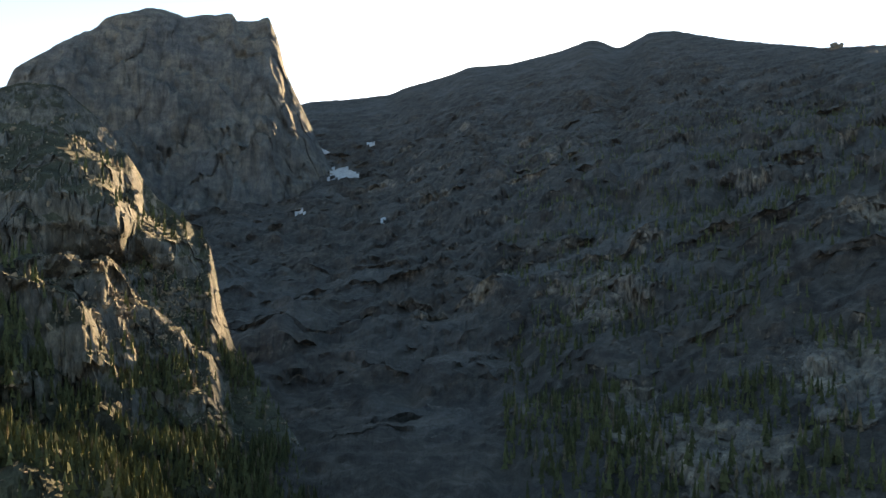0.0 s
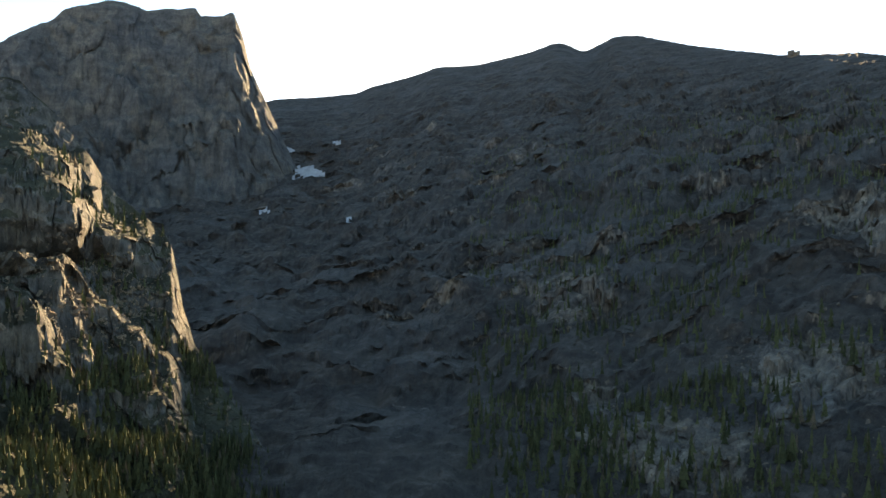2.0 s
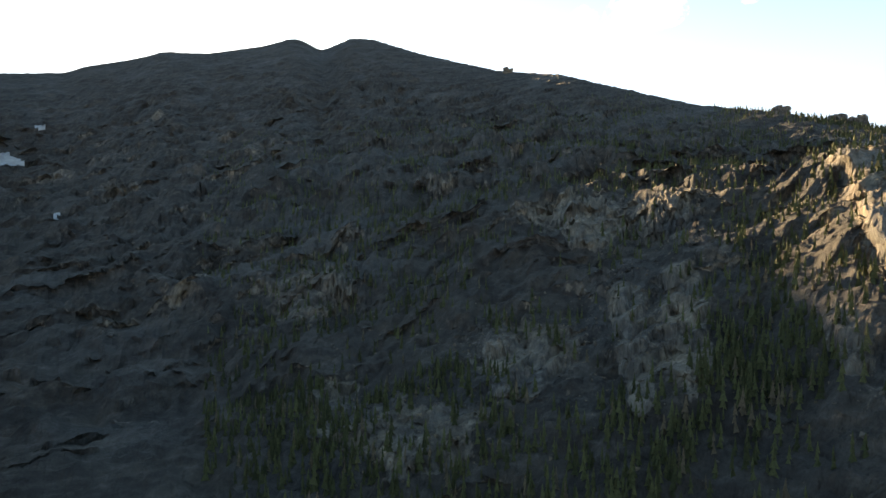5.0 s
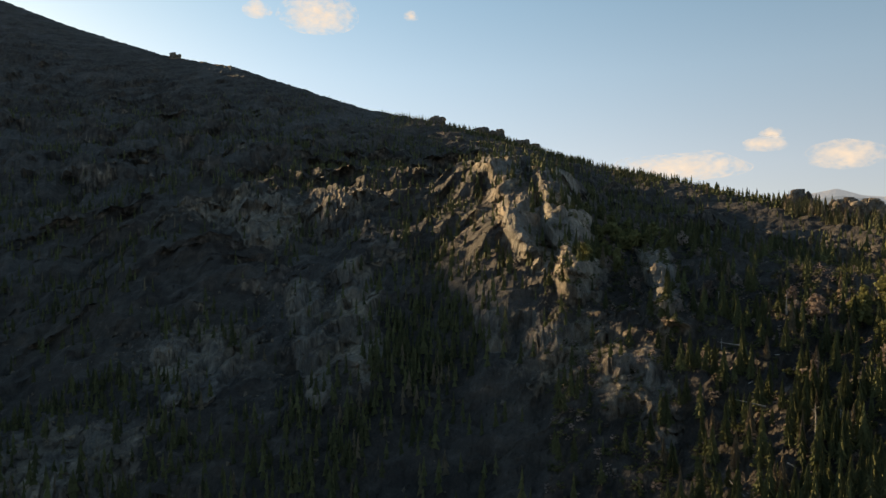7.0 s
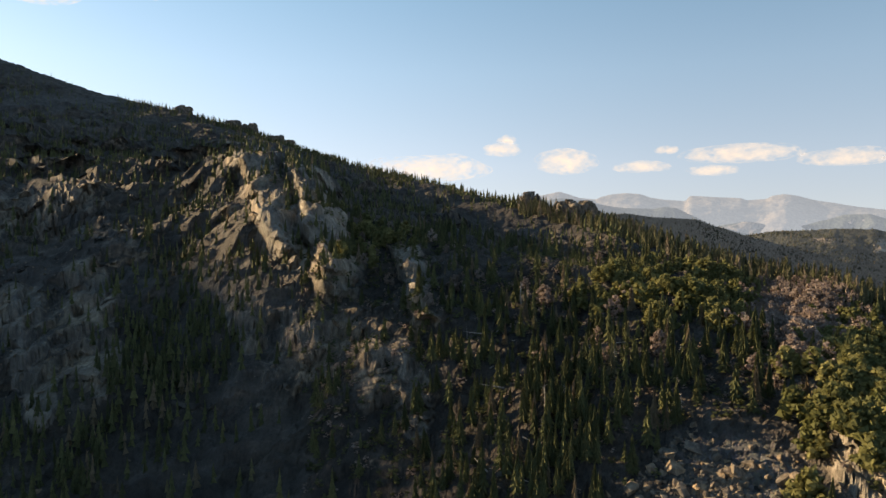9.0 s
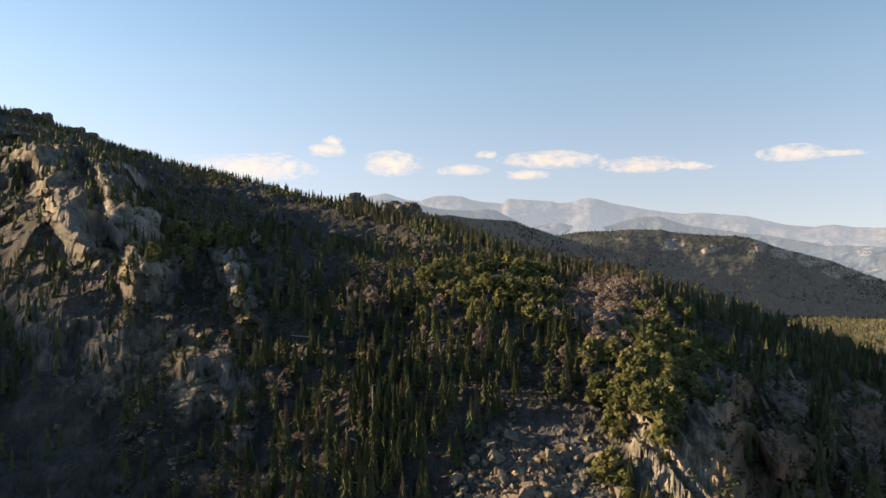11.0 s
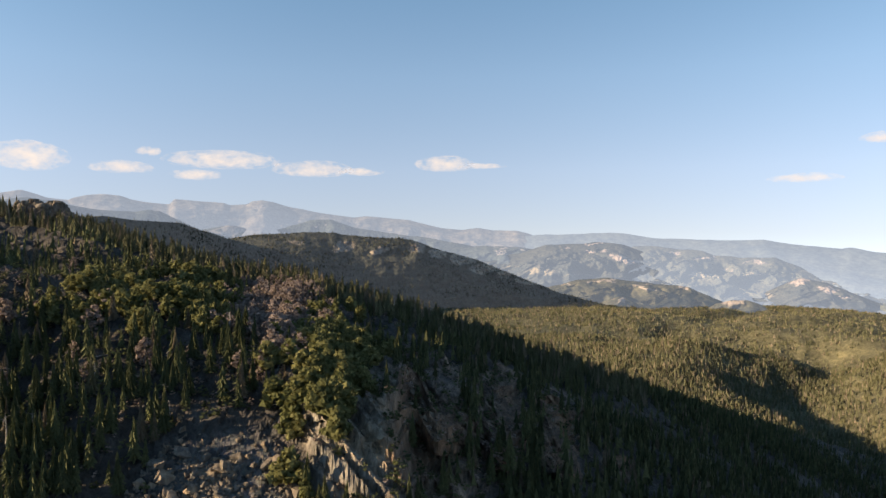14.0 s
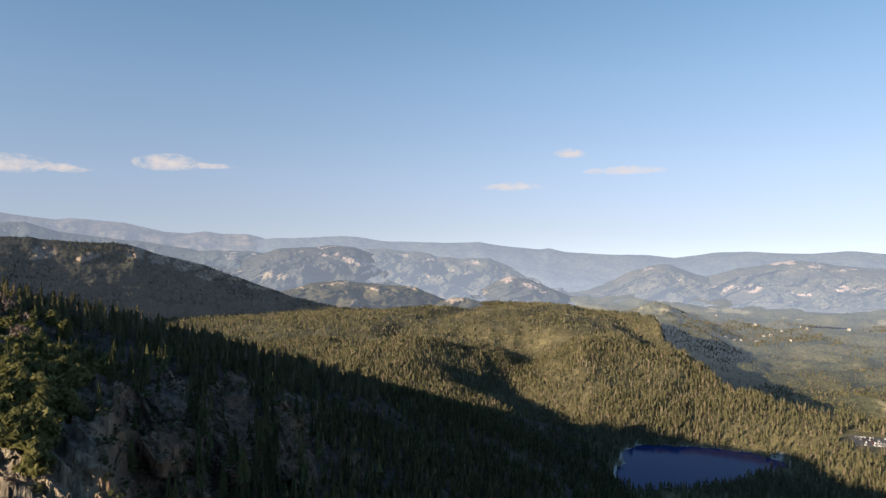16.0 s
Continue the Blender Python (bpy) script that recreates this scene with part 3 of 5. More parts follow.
def lake():
    cx, cy = polar(LAKE_B, LAKE_R)
    bm = bmesh.new()
    ring = []
    for k in range(200):
        a = 2 * math.pi * k / 200 - math.pi
        d = float(bank_reach(a)) * 1.05
        ring.append(bm.verts.new((cx + d * math.cos(a), cy + d * math.sin(a), 0.0)))
    bm.faces.new(ring)
    bmesh.ops.recalc_face_normals(bm, faces=bm.faces)
    if bm.faces[:][0].normal.z < 0:
        bmesh.ops.reverse_faces(bm, faces=bm.faces)
    me = bpy.data.meshes.new("lake")
    bm.to_mesh(me)
    bm.free()
    me.materials.append(MAT_WATER)
    tagged(new("lake", me), "small dark blue mountain lake ringed by conifers", "lake", kind="structure")


lake()


# ---- hills and ranges, each one a sheet of its own ----
def range_sheet(name, label, category, skyline, near, far, foot_el, material, b_step=0.12, rows=90, rough=1.0, seed=0, kind="", size=260, back=0.3, rise=1.0, blocks=0.0, craggy=0.0,
                terrace=0.7, bare_from=0.78, fold=0.2, jag=0.0, smooth=True, crags=(), meadows=(), foot_z=None, fall=0.0, masses=(), profile=()):
    """A mountain that rises from a near foot to a skyline. crags and meadows: bearing, angle, reach in both, strength. fall: metres of folds that run down it.
    masses: buttresses that stand out, between two bearings and two angles, by so many metres. profile: shares of the way and of the height."""
    sk = np.array(skyline, float)
    b = np.arange(sk[0, 0], sk[-1, 0] + b_step, b_step)
    el = soften(np.interp(b, sk[:, 0], sk[:, 1]), 2, 0)
    el = el + jag * fbm(b, b * 0, b * 0, 2.6, 5, seed + 77)
    along = lambda v: soften(curve_at(v, b), 20, 0)[:, None] if isinstance(v, (list, tuple)) else v
    far, near = along(far), along(near)
    s = np.concatenate([np.linspace(0, 1, rows), 1 + back * np.linspace(0.06, 1, 14)])[None, :]
    zc = EYE_Z + far * np.tan(np.radians(el))[:, None] + np.zeros((1, 1))
    zf = EYE_Z + near * math.tan(math.radians(foot_el)) if foot_z is None else foot_z
    R = near + (far - near) * s + 0 * zc
    Z = np.where(s <= 1, zf + (zc - zf) * np.minimum(s, 1) ** rise, zc - (s - 1) * (far - near) * 0.9)
    if profile:
        Z = np.where(s <= 1, zf + (zc - zf) * np.interp(s, [q[0] for q in profile], [q[1] for q in profile]), Z)
    B = np.repeat(b[:, None], s.shape[1], 1)
    X, Y = polar(B, R)
    w = np.clip((1 - s) * 3, 0, 1) * np.clip(s * 6, 0, 1)
    tall = np.clip((zc - zf), 20, None)
    n1 = fbm(X, Y, X * 0, size, 5, seed, True)
    n2 = fbm(X, Y, Z, size * 0.22, 4, seed + 5)
    Z = Z + rough * tall * (0.16 * n1 - 0.05) * w + rough * tall * 0.04 * n2 * (w + 0.10)
    R = R - rough * fold * (far - near) * fbm(X, Y, Z * 0.3, size * 0.6, 4, seed + 9, True) * w
    if fall:
        lane = X * 0.8 + Z * 1.2
        R = R - fall * (fbm(lane, Y + Z * 0.8, Z * 0.4, size * 0.5, 5, seed + 13, True) - 0.3) * np.clip((1 - s) * 4, 0, 1) * np.clip(s * 4, 0, 1)
    for b0, b1, e0, e1, deep in masses:
        e = np.degrees(np.arctan2(Z - EYE_Z, R)) + 1.2 * fbm(X, Y, Z, 40, 3, seed + 43)
        bb = B + 0.9 * fbm(X, Y, Z * 0.6, 30, 3, seed + 45) + 0.35 * (e - 0.5 * (e0 + e1))
        R = R - deep * np.clip((bb - b0) / (0.5 * (b1 - b0)), 0, 1) * np.clip((b1 - bb) / 1.0, 0, 1) * np.clip((e - e0) / (0.35 * (e1 - e0)), 0, 1) * np.clip((e1 - e) / (0.4 * (e1 - e0)), 0, 1)
    X, Y = polar(B, R)
    E = np.degrees(np.arctan2(Z - EYE_Z, R))
    wob_b, wob_e = 0.5 * fbm(X, Y, Z, 70, 4, seed + 21), 0.25 * fbm(X, Y, Z, 50, 4, seed + 23)
    spots = lambda given: np.max([0 * B] + [k * np.exp(-((B + wob_b - b0) / wb) ** 2 - ((E + wob_e - e0) / we) ** 2) for b0, e0, wb, we, k in given], 0)
    crag, meadow = spots(crags), spots(meadows)
    if crags:
        v1, e1 = cells(X, Y, Z * 0.35, 34.0, seed + 321)
        v2, e2 = cells(X, Y, Z * 0.5, 13.0, seed + 331)
        R = R - np.clip(crag, 0, 1) * (12 * v1 + 5 * v2 - 9 * np.clip(1 - e1 * 6, 0, 1)) * np.clip((1.02 - s) * 10, 0.2, 1)
        X, Y = polar(B, R)
    if blocks:
        wb = np.clip(s * 8, 0, 1) * np.clip((1.0 - s) * 12, 0.12, 1)
        v1, e1 = cells(X, Y, Z * 0.5, blocks, seed + 301)
        v2, e2 = cells(X, Y, Z * 0.7, blocks * 0.36, seed + 311)
        R = R - wb * craggy * (v1 + 0.4 * v2 - 0.5 * np.clip(1 - e1 * 7, 0, 1))
        ph = (Z + 0.4 * blocks * n2) / (blocks * 1.3)
        fr = ph - np.floor(ph)
        Z = Z + wb * terrace * blocks * (np.clip((fr - 0.3) / 0.25, 0, 1) - fr)
        X, Y = polar(B, R)
    NZ = slope_of(X, Y, Z)[..., 2]
    rock = np.clip((bare_from - NZ) * 3, 0, 1.2) * np.clip(s * 1.3, 0.2, 1) if not crags else (1.1 if blocks else 0.75) * crag
    # the painted haze glows strongest at the foot and weakens towards the skyline
    ob = sheet_object(name, X, Y, Z, material, {"rock": rock, "scree": rock * 0, "meadow": 0.75 * meadow, "haze_glow": 1.15 - 0.3 * np.clip(s, 0, 1) + 0 * B}, smooth=smooth)
    tagged(ob, label, category, kind=kind)
    return X, Y, Z, NZ


PEAK = range_sheet("rocky_peak", "flat-topped sheer grey rock peak in shadow", "mountain peak",
                   [(-40, 4), (-36, 7), (-33, 9.6), (-32.1, 11.9), (-30.9, 12.8), (-28.7, 14.2), (-26.8, 15.45), (-26.1, 16.2), (-22.9, 17.15), (-20.5, 17.0),
                    (-17.0, 17.4), (-16.7, 16.7), (-14.2, 17.25), (-13.4, 15.2), (-12.9, 13.1), (-11.8, 10.9), (-11, 9.2), (-9.5, 6), (-7, 2)],
                   1700, 2300, -6, MAT_PEAK, 0.1, 110, 0.7, 31, "structure", 240, blocks=60, craggy=13, terrace=0.15, fold=0.06, jag=0.18)
def snow_patch(b0, e0, wb, we, seed):
    """Old snow lying in a hollow of the headwall."""
    X, Y, Z, _ = RIDGE
    b, e = bearing(X, Y), np.degrees(np.arctan2(Z - EYE_Z, np.hypot(X, Y)))
    d = ((b - b0) / wb) ** 2 + ((e - e0) / we) ** 2 + 0.5 * fbm(X, Y, Z, 90, 3, seed)
    cell = (d[1:, 1:] < 1) & (d[:-1, 1:] < 1) & (d[1:, :-1] < 1) & (d[:-1, :-1] < 1)
    cell[:, 248:] = False
    idx = np.arange(X.size).reshape(X.shape)
    q = np.stack([idx[:-1, :-1], idx[:-1, 1:], idx[1:, 1:], idx[1:, :-1]], -1)[cell]
    if len(q) == 0:
        return
    used, flat = np.unique(q, return_inverse=True)
    V = np.stack([X, Y, Z + 1.6], -1).reshape(-1, 3)[used]
    V[:, :2] *= 0.9985
    tagged(mesh_object("snow_patch", V, flat.ravel(), 4, MAT_SNOW), "pale patch of old snow on the headwall", "snow", "old snow patches", "structure")


MAT_SNOW = plain_material("old_snow", (0.28, 0.29, 0.30), (0.45, 0.46, 0.47), 12.0, 0.8)
for k, (b0, e0, wb, we) in enumerate(((-10.3, 6.9, 0.9, 0.45), (-8.2, 5.1, 1.3, 0.6), (-11.9, 1.9, 0.6, 0.4), (-5.0, 1.2, 0.4, 0.3), (-6.0, 7.6, 0.5, 0.3), (-9.2, 4.6, 0.5, 0.3))):
    snow_patch(b0, e0, wb, we, 900 + k)
SPUR = range_sheet("rocky_spur", "rugged spur of pale broken rock and grassy ledges", "mountain spur",
                   [(-44, 7), (-38, 9), (-33, 10.2), (-31.0, 10.9), (-29.0, 10.9), (-27.6, 9.6), (-25.9, 7.6), (-24.4, 5.6), (-22.8, 3.3), (-21.0, 1.6), (-19.4, 0.2), (-18.9, -1.0), (-18.5, -3.2), (-18.1, -5.9), (-17.3, -8.6), (-15.6, -11.6), (-14, -14), (-12, -17), (-8, -22)],
                   [(-44, 215), (-32, 228), (-24, 256), (-16, 282), (-8, 295)], [(-44, 560), (-33, 590), (-26, 585), (-20, 550), (-16, 460), (-8, 375)], -24, MAT_SPUR, 0.07, 200, 1.0, 51, "structure", 150, blocks=17, craggy=4.0, terrace=0.22, fold=0.045, rise=1.5, jag=0.25, smooth=False,
                   masses=((-36, -25.0, -3.5, 7.5, 42), (-29, -23.2, -1.5, 5.0, 26), (-25, -20.5, -3, 1.5, 16), (-40, -31, -12, -6, 18)), profile=((0, 0), (0.2, 0.16), (0.35, 0.26), (0.74, 0.42), (1, 1)))
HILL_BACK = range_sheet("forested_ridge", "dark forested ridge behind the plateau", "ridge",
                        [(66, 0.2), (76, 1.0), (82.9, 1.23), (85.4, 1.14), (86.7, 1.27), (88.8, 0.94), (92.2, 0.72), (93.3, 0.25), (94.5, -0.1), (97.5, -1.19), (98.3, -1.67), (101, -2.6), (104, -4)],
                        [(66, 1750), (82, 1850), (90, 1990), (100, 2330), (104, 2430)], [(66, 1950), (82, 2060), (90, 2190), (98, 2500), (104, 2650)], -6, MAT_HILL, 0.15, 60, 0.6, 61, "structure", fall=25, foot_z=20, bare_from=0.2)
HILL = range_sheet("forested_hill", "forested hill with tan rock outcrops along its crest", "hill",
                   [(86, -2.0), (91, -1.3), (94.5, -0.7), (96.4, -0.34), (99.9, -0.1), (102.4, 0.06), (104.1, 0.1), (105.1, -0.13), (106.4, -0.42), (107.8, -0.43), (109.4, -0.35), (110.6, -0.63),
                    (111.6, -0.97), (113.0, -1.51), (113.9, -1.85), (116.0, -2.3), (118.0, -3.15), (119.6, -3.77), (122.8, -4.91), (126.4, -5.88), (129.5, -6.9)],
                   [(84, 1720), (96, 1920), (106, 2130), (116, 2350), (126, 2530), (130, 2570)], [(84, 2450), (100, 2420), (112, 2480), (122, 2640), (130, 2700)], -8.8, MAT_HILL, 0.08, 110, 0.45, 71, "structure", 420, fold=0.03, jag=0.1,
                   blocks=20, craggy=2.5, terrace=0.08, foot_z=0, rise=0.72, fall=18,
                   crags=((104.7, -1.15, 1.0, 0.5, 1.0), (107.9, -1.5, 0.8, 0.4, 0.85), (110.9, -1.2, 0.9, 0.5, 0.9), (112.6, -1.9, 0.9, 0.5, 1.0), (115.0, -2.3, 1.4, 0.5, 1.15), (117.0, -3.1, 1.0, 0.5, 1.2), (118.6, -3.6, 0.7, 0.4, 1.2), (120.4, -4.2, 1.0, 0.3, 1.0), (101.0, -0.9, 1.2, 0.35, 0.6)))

# haze tint that the far country emits, at a strength set per layer
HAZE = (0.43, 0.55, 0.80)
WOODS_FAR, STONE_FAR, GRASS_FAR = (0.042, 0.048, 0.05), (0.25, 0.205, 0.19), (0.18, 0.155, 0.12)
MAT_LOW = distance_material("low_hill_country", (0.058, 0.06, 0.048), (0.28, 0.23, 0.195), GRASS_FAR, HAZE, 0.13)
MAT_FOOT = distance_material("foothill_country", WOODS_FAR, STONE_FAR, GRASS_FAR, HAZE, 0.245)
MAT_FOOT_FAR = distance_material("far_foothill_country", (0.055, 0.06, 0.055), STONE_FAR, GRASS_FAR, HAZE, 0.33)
# the bluish woods tones of the next two add to the painted haze
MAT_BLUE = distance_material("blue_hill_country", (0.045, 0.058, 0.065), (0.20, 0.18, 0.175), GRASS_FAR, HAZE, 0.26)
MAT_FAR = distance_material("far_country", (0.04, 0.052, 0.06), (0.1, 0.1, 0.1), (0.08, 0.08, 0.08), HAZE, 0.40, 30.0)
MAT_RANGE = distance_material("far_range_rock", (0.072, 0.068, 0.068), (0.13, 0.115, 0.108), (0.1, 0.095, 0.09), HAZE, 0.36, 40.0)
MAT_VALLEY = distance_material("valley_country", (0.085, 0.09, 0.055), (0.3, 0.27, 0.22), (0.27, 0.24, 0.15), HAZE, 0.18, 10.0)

range_sheet("low_hill", "low brown hill with pale ledges and scattered pines", "hill",
            [(118, -6), (120.5, -5.0), (122.4, -4.42), (124.5, -3.97), (126.7, -3.85), (128.9, -3.96), (130.6, -4.09), (132.3, -4.15), (133.1, -4.34), (133.9, -4.65), (135.5, -5.23), (137.5, -6.2)],
            2820, 3350, -7.6, MAT_LOW, 0.08, 70, 0.8, 81, "structure", 200, fold=0.03, jag=0.1, fall=60,
            crags=((123.3, -4.15, 0.5, 0.14, 1.0), (126.4, -4.0, 1.6, 0.16, 0.8), (130.0, -4.4, 1.3, 0.22, 0.75), (132.8, -4.5, 0.6, 0.3, 1.1), (131.0, -5.0, 0.8, 0.25, 0.6), (127.8, -5.0, 0.6, 0.3, 0.5)))
range_sheet("rocky_knoll", "small dark rocky knoll below the brown hill", "hill",
            [(124.6, -6.6), (126.7, -5.6), (127.8, -5.25), (128.9, -5.63), (131.1, -6.2), (132.4, -6.8)], 2760, 2860, -7.4, MAT_LOW, 0.08, 30, 0.8, 87, "structure", 120, fold=0.1, jag=0.08, fall=25, crags=((127.7, -5.5, 0.5, 0.25, 0.9),))
range_sheet("rocky_knoll", "small pale rocky knoll at the plateau's edge", "hill",
            [(133.2, -6.8), (134.3, -6.1), (135.1, -5.58), (136.3, -5.3), (137.4, -5.25), (138.4, -5.62), (139.6, -6.4)], 2760, 2860, -7.4, MAT_LOW, 0.08, 30, 0.8, 88, "structure", 120, fold=0.1, jag=0.08, fall=25, crags=((136.3, -5.5, 1.2, 0.25, 0.95),))
range_sheet("rocky_hill", "small pale rocky hill in the valley", "hill",
            [(136.5, -5.6), (139.1, -4.27), (140.2, -3.7), (141.0, -3.4), (142.7, -3.76), (144.2, -4.36), (145.9, -4.95), (148, -5.8)], 3450, 3750, -7, MAT_FOOT, 0.08, 60, 0.7, 82, "structure", 260, fold=0.05, jag=0.08, fall=60,
            crags=((142.6, -4.2, 0.9, 0.25, 1.0), (140.8, -3.75, 0.5, 0.2, 0.8), (143.6, -4.7, 0.6, 0.15, 0.9)), meadows=((138.6, -4.9, 1.4, 0.16, 1.0),))
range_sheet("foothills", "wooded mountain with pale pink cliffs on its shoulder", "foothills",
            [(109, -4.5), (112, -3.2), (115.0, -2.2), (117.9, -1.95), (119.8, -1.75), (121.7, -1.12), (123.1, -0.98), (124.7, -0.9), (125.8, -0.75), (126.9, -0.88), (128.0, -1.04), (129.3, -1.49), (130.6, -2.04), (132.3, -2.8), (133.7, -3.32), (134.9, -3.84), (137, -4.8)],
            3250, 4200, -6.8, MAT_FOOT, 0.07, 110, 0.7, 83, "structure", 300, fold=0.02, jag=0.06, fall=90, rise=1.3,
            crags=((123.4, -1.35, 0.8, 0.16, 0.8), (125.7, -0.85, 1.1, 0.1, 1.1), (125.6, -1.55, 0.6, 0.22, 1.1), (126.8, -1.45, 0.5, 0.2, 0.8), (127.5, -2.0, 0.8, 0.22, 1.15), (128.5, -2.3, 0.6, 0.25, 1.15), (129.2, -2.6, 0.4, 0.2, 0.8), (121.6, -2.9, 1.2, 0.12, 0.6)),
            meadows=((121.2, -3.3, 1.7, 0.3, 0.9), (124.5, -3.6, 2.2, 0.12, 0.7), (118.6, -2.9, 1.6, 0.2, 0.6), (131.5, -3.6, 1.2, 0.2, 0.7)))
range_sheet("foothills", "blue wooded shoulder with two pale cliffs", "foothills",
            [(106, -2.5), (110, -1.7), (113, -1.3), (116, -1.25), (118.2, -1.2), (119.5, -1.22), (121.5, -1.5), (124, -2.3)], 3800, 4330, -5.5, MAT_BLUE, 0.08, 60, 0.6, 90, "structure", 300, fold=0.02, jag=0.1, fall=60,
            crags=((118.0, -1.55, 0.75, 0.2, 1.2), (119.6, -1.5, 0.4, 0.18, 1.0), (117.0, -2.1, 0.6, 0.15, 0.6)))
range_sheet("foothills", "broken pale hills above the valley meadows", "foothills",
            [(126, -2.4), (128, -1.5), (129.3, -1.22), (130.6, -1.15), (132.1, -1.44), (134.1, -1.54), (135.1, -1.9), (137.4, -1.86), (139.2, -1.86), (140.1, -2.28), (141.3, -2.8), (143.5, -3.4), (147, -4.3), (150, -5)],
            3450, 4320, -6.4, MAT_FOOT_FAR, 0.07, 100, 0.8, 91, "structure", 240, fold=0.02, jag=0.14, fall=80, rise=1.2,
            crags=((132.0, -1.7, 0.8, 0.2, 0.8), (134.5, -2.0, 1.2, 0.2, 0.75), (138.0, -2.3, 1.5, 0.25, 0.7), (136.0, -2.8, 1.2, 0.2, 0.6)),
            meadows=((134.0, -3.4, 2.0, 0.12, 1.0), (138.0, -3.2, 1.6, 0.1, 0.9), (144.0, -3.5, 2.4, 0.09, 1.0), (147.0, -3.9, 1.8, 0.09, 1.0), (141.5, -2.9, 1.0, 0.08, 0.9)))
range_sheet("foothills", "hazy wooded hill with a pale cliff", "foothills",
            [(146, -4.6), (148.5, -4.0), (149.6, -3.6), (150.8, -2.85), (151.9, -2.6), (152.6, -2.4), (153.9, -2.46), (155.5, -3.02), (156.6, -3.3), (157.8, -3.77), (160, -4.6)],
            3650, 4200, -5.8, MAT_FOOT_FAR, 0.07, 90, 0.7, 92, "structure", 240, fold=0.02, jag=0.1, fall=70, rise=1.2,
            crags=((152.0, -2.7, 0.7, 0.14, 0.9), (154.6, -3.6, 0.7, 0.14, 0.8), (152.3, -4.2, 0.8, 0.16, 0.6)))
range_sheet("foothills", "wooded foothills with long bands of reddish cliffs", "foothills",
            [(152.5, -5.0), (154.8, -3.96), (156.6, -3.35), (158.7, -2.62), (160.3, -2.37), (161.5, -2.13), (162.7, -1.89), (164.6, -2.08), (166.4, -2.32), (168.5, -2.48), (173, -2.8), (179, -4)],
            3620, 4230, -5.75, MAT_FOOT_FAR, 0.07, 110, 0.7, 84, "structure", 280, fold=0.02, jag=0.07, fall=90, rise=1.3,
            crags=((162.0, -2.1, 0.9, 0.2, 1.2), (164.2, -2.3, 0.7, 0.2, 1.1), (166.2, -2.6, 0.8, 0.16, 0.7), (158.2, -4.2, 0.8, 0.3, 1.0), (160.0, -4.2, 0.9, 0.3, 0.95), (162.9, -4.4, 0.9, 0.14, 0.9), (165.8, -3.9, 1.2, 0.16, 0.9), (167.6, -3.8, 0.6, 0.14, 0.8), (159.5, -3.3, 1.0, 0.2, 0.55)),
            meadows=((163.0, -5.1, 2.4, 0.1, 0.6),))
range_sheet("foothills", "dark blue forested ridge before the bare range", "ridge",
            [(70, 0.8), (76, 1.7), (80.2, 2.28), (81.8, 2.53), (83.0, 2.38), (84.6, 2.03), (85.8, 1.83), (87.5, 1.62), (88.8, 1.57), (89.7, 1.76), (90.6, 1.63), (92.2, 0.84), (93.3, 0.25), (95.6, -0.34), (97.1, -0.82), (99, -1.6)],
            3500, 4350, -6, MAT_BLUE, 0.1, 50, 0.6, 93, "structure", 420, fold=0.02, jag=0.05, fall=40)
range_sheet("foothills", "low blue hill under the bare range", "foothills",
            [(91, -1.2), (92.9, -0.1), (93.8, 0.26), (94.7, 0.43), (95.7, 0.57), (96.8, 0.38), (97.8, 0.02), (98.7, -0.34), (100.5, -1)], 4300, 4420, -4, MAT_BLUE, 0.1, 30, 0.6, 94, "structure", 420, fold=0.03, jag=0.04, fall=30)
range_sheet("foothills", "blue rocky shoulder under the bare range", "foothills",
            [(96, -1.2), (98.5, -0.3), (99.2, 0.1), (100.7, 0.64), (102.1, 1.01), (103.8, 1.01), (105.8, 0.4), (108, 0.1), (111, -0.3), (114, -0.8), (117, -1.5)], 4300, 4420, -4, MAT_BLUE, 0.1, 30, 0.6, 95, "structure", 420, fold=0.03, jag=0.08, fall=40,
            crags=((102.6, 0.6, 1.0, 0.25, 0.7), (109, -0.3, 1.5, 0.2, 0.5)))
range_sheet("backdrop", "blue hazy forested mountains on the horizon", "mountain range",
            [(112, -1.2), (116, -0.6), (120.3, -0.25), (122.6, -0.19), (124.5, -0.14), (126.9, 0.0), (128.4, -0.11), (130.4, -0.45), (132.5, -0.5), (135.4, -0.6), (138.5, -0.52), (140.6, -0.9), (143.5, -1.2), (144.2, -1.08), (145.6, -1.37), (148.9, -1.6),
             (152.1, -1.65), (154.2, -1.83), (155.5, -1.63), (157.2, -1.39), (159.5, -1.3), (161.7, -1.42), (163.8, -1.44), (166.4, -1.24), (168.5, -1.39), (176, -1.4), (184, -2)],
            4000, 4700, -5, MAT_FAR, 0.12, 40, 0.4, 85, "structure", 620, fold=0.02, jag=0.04)
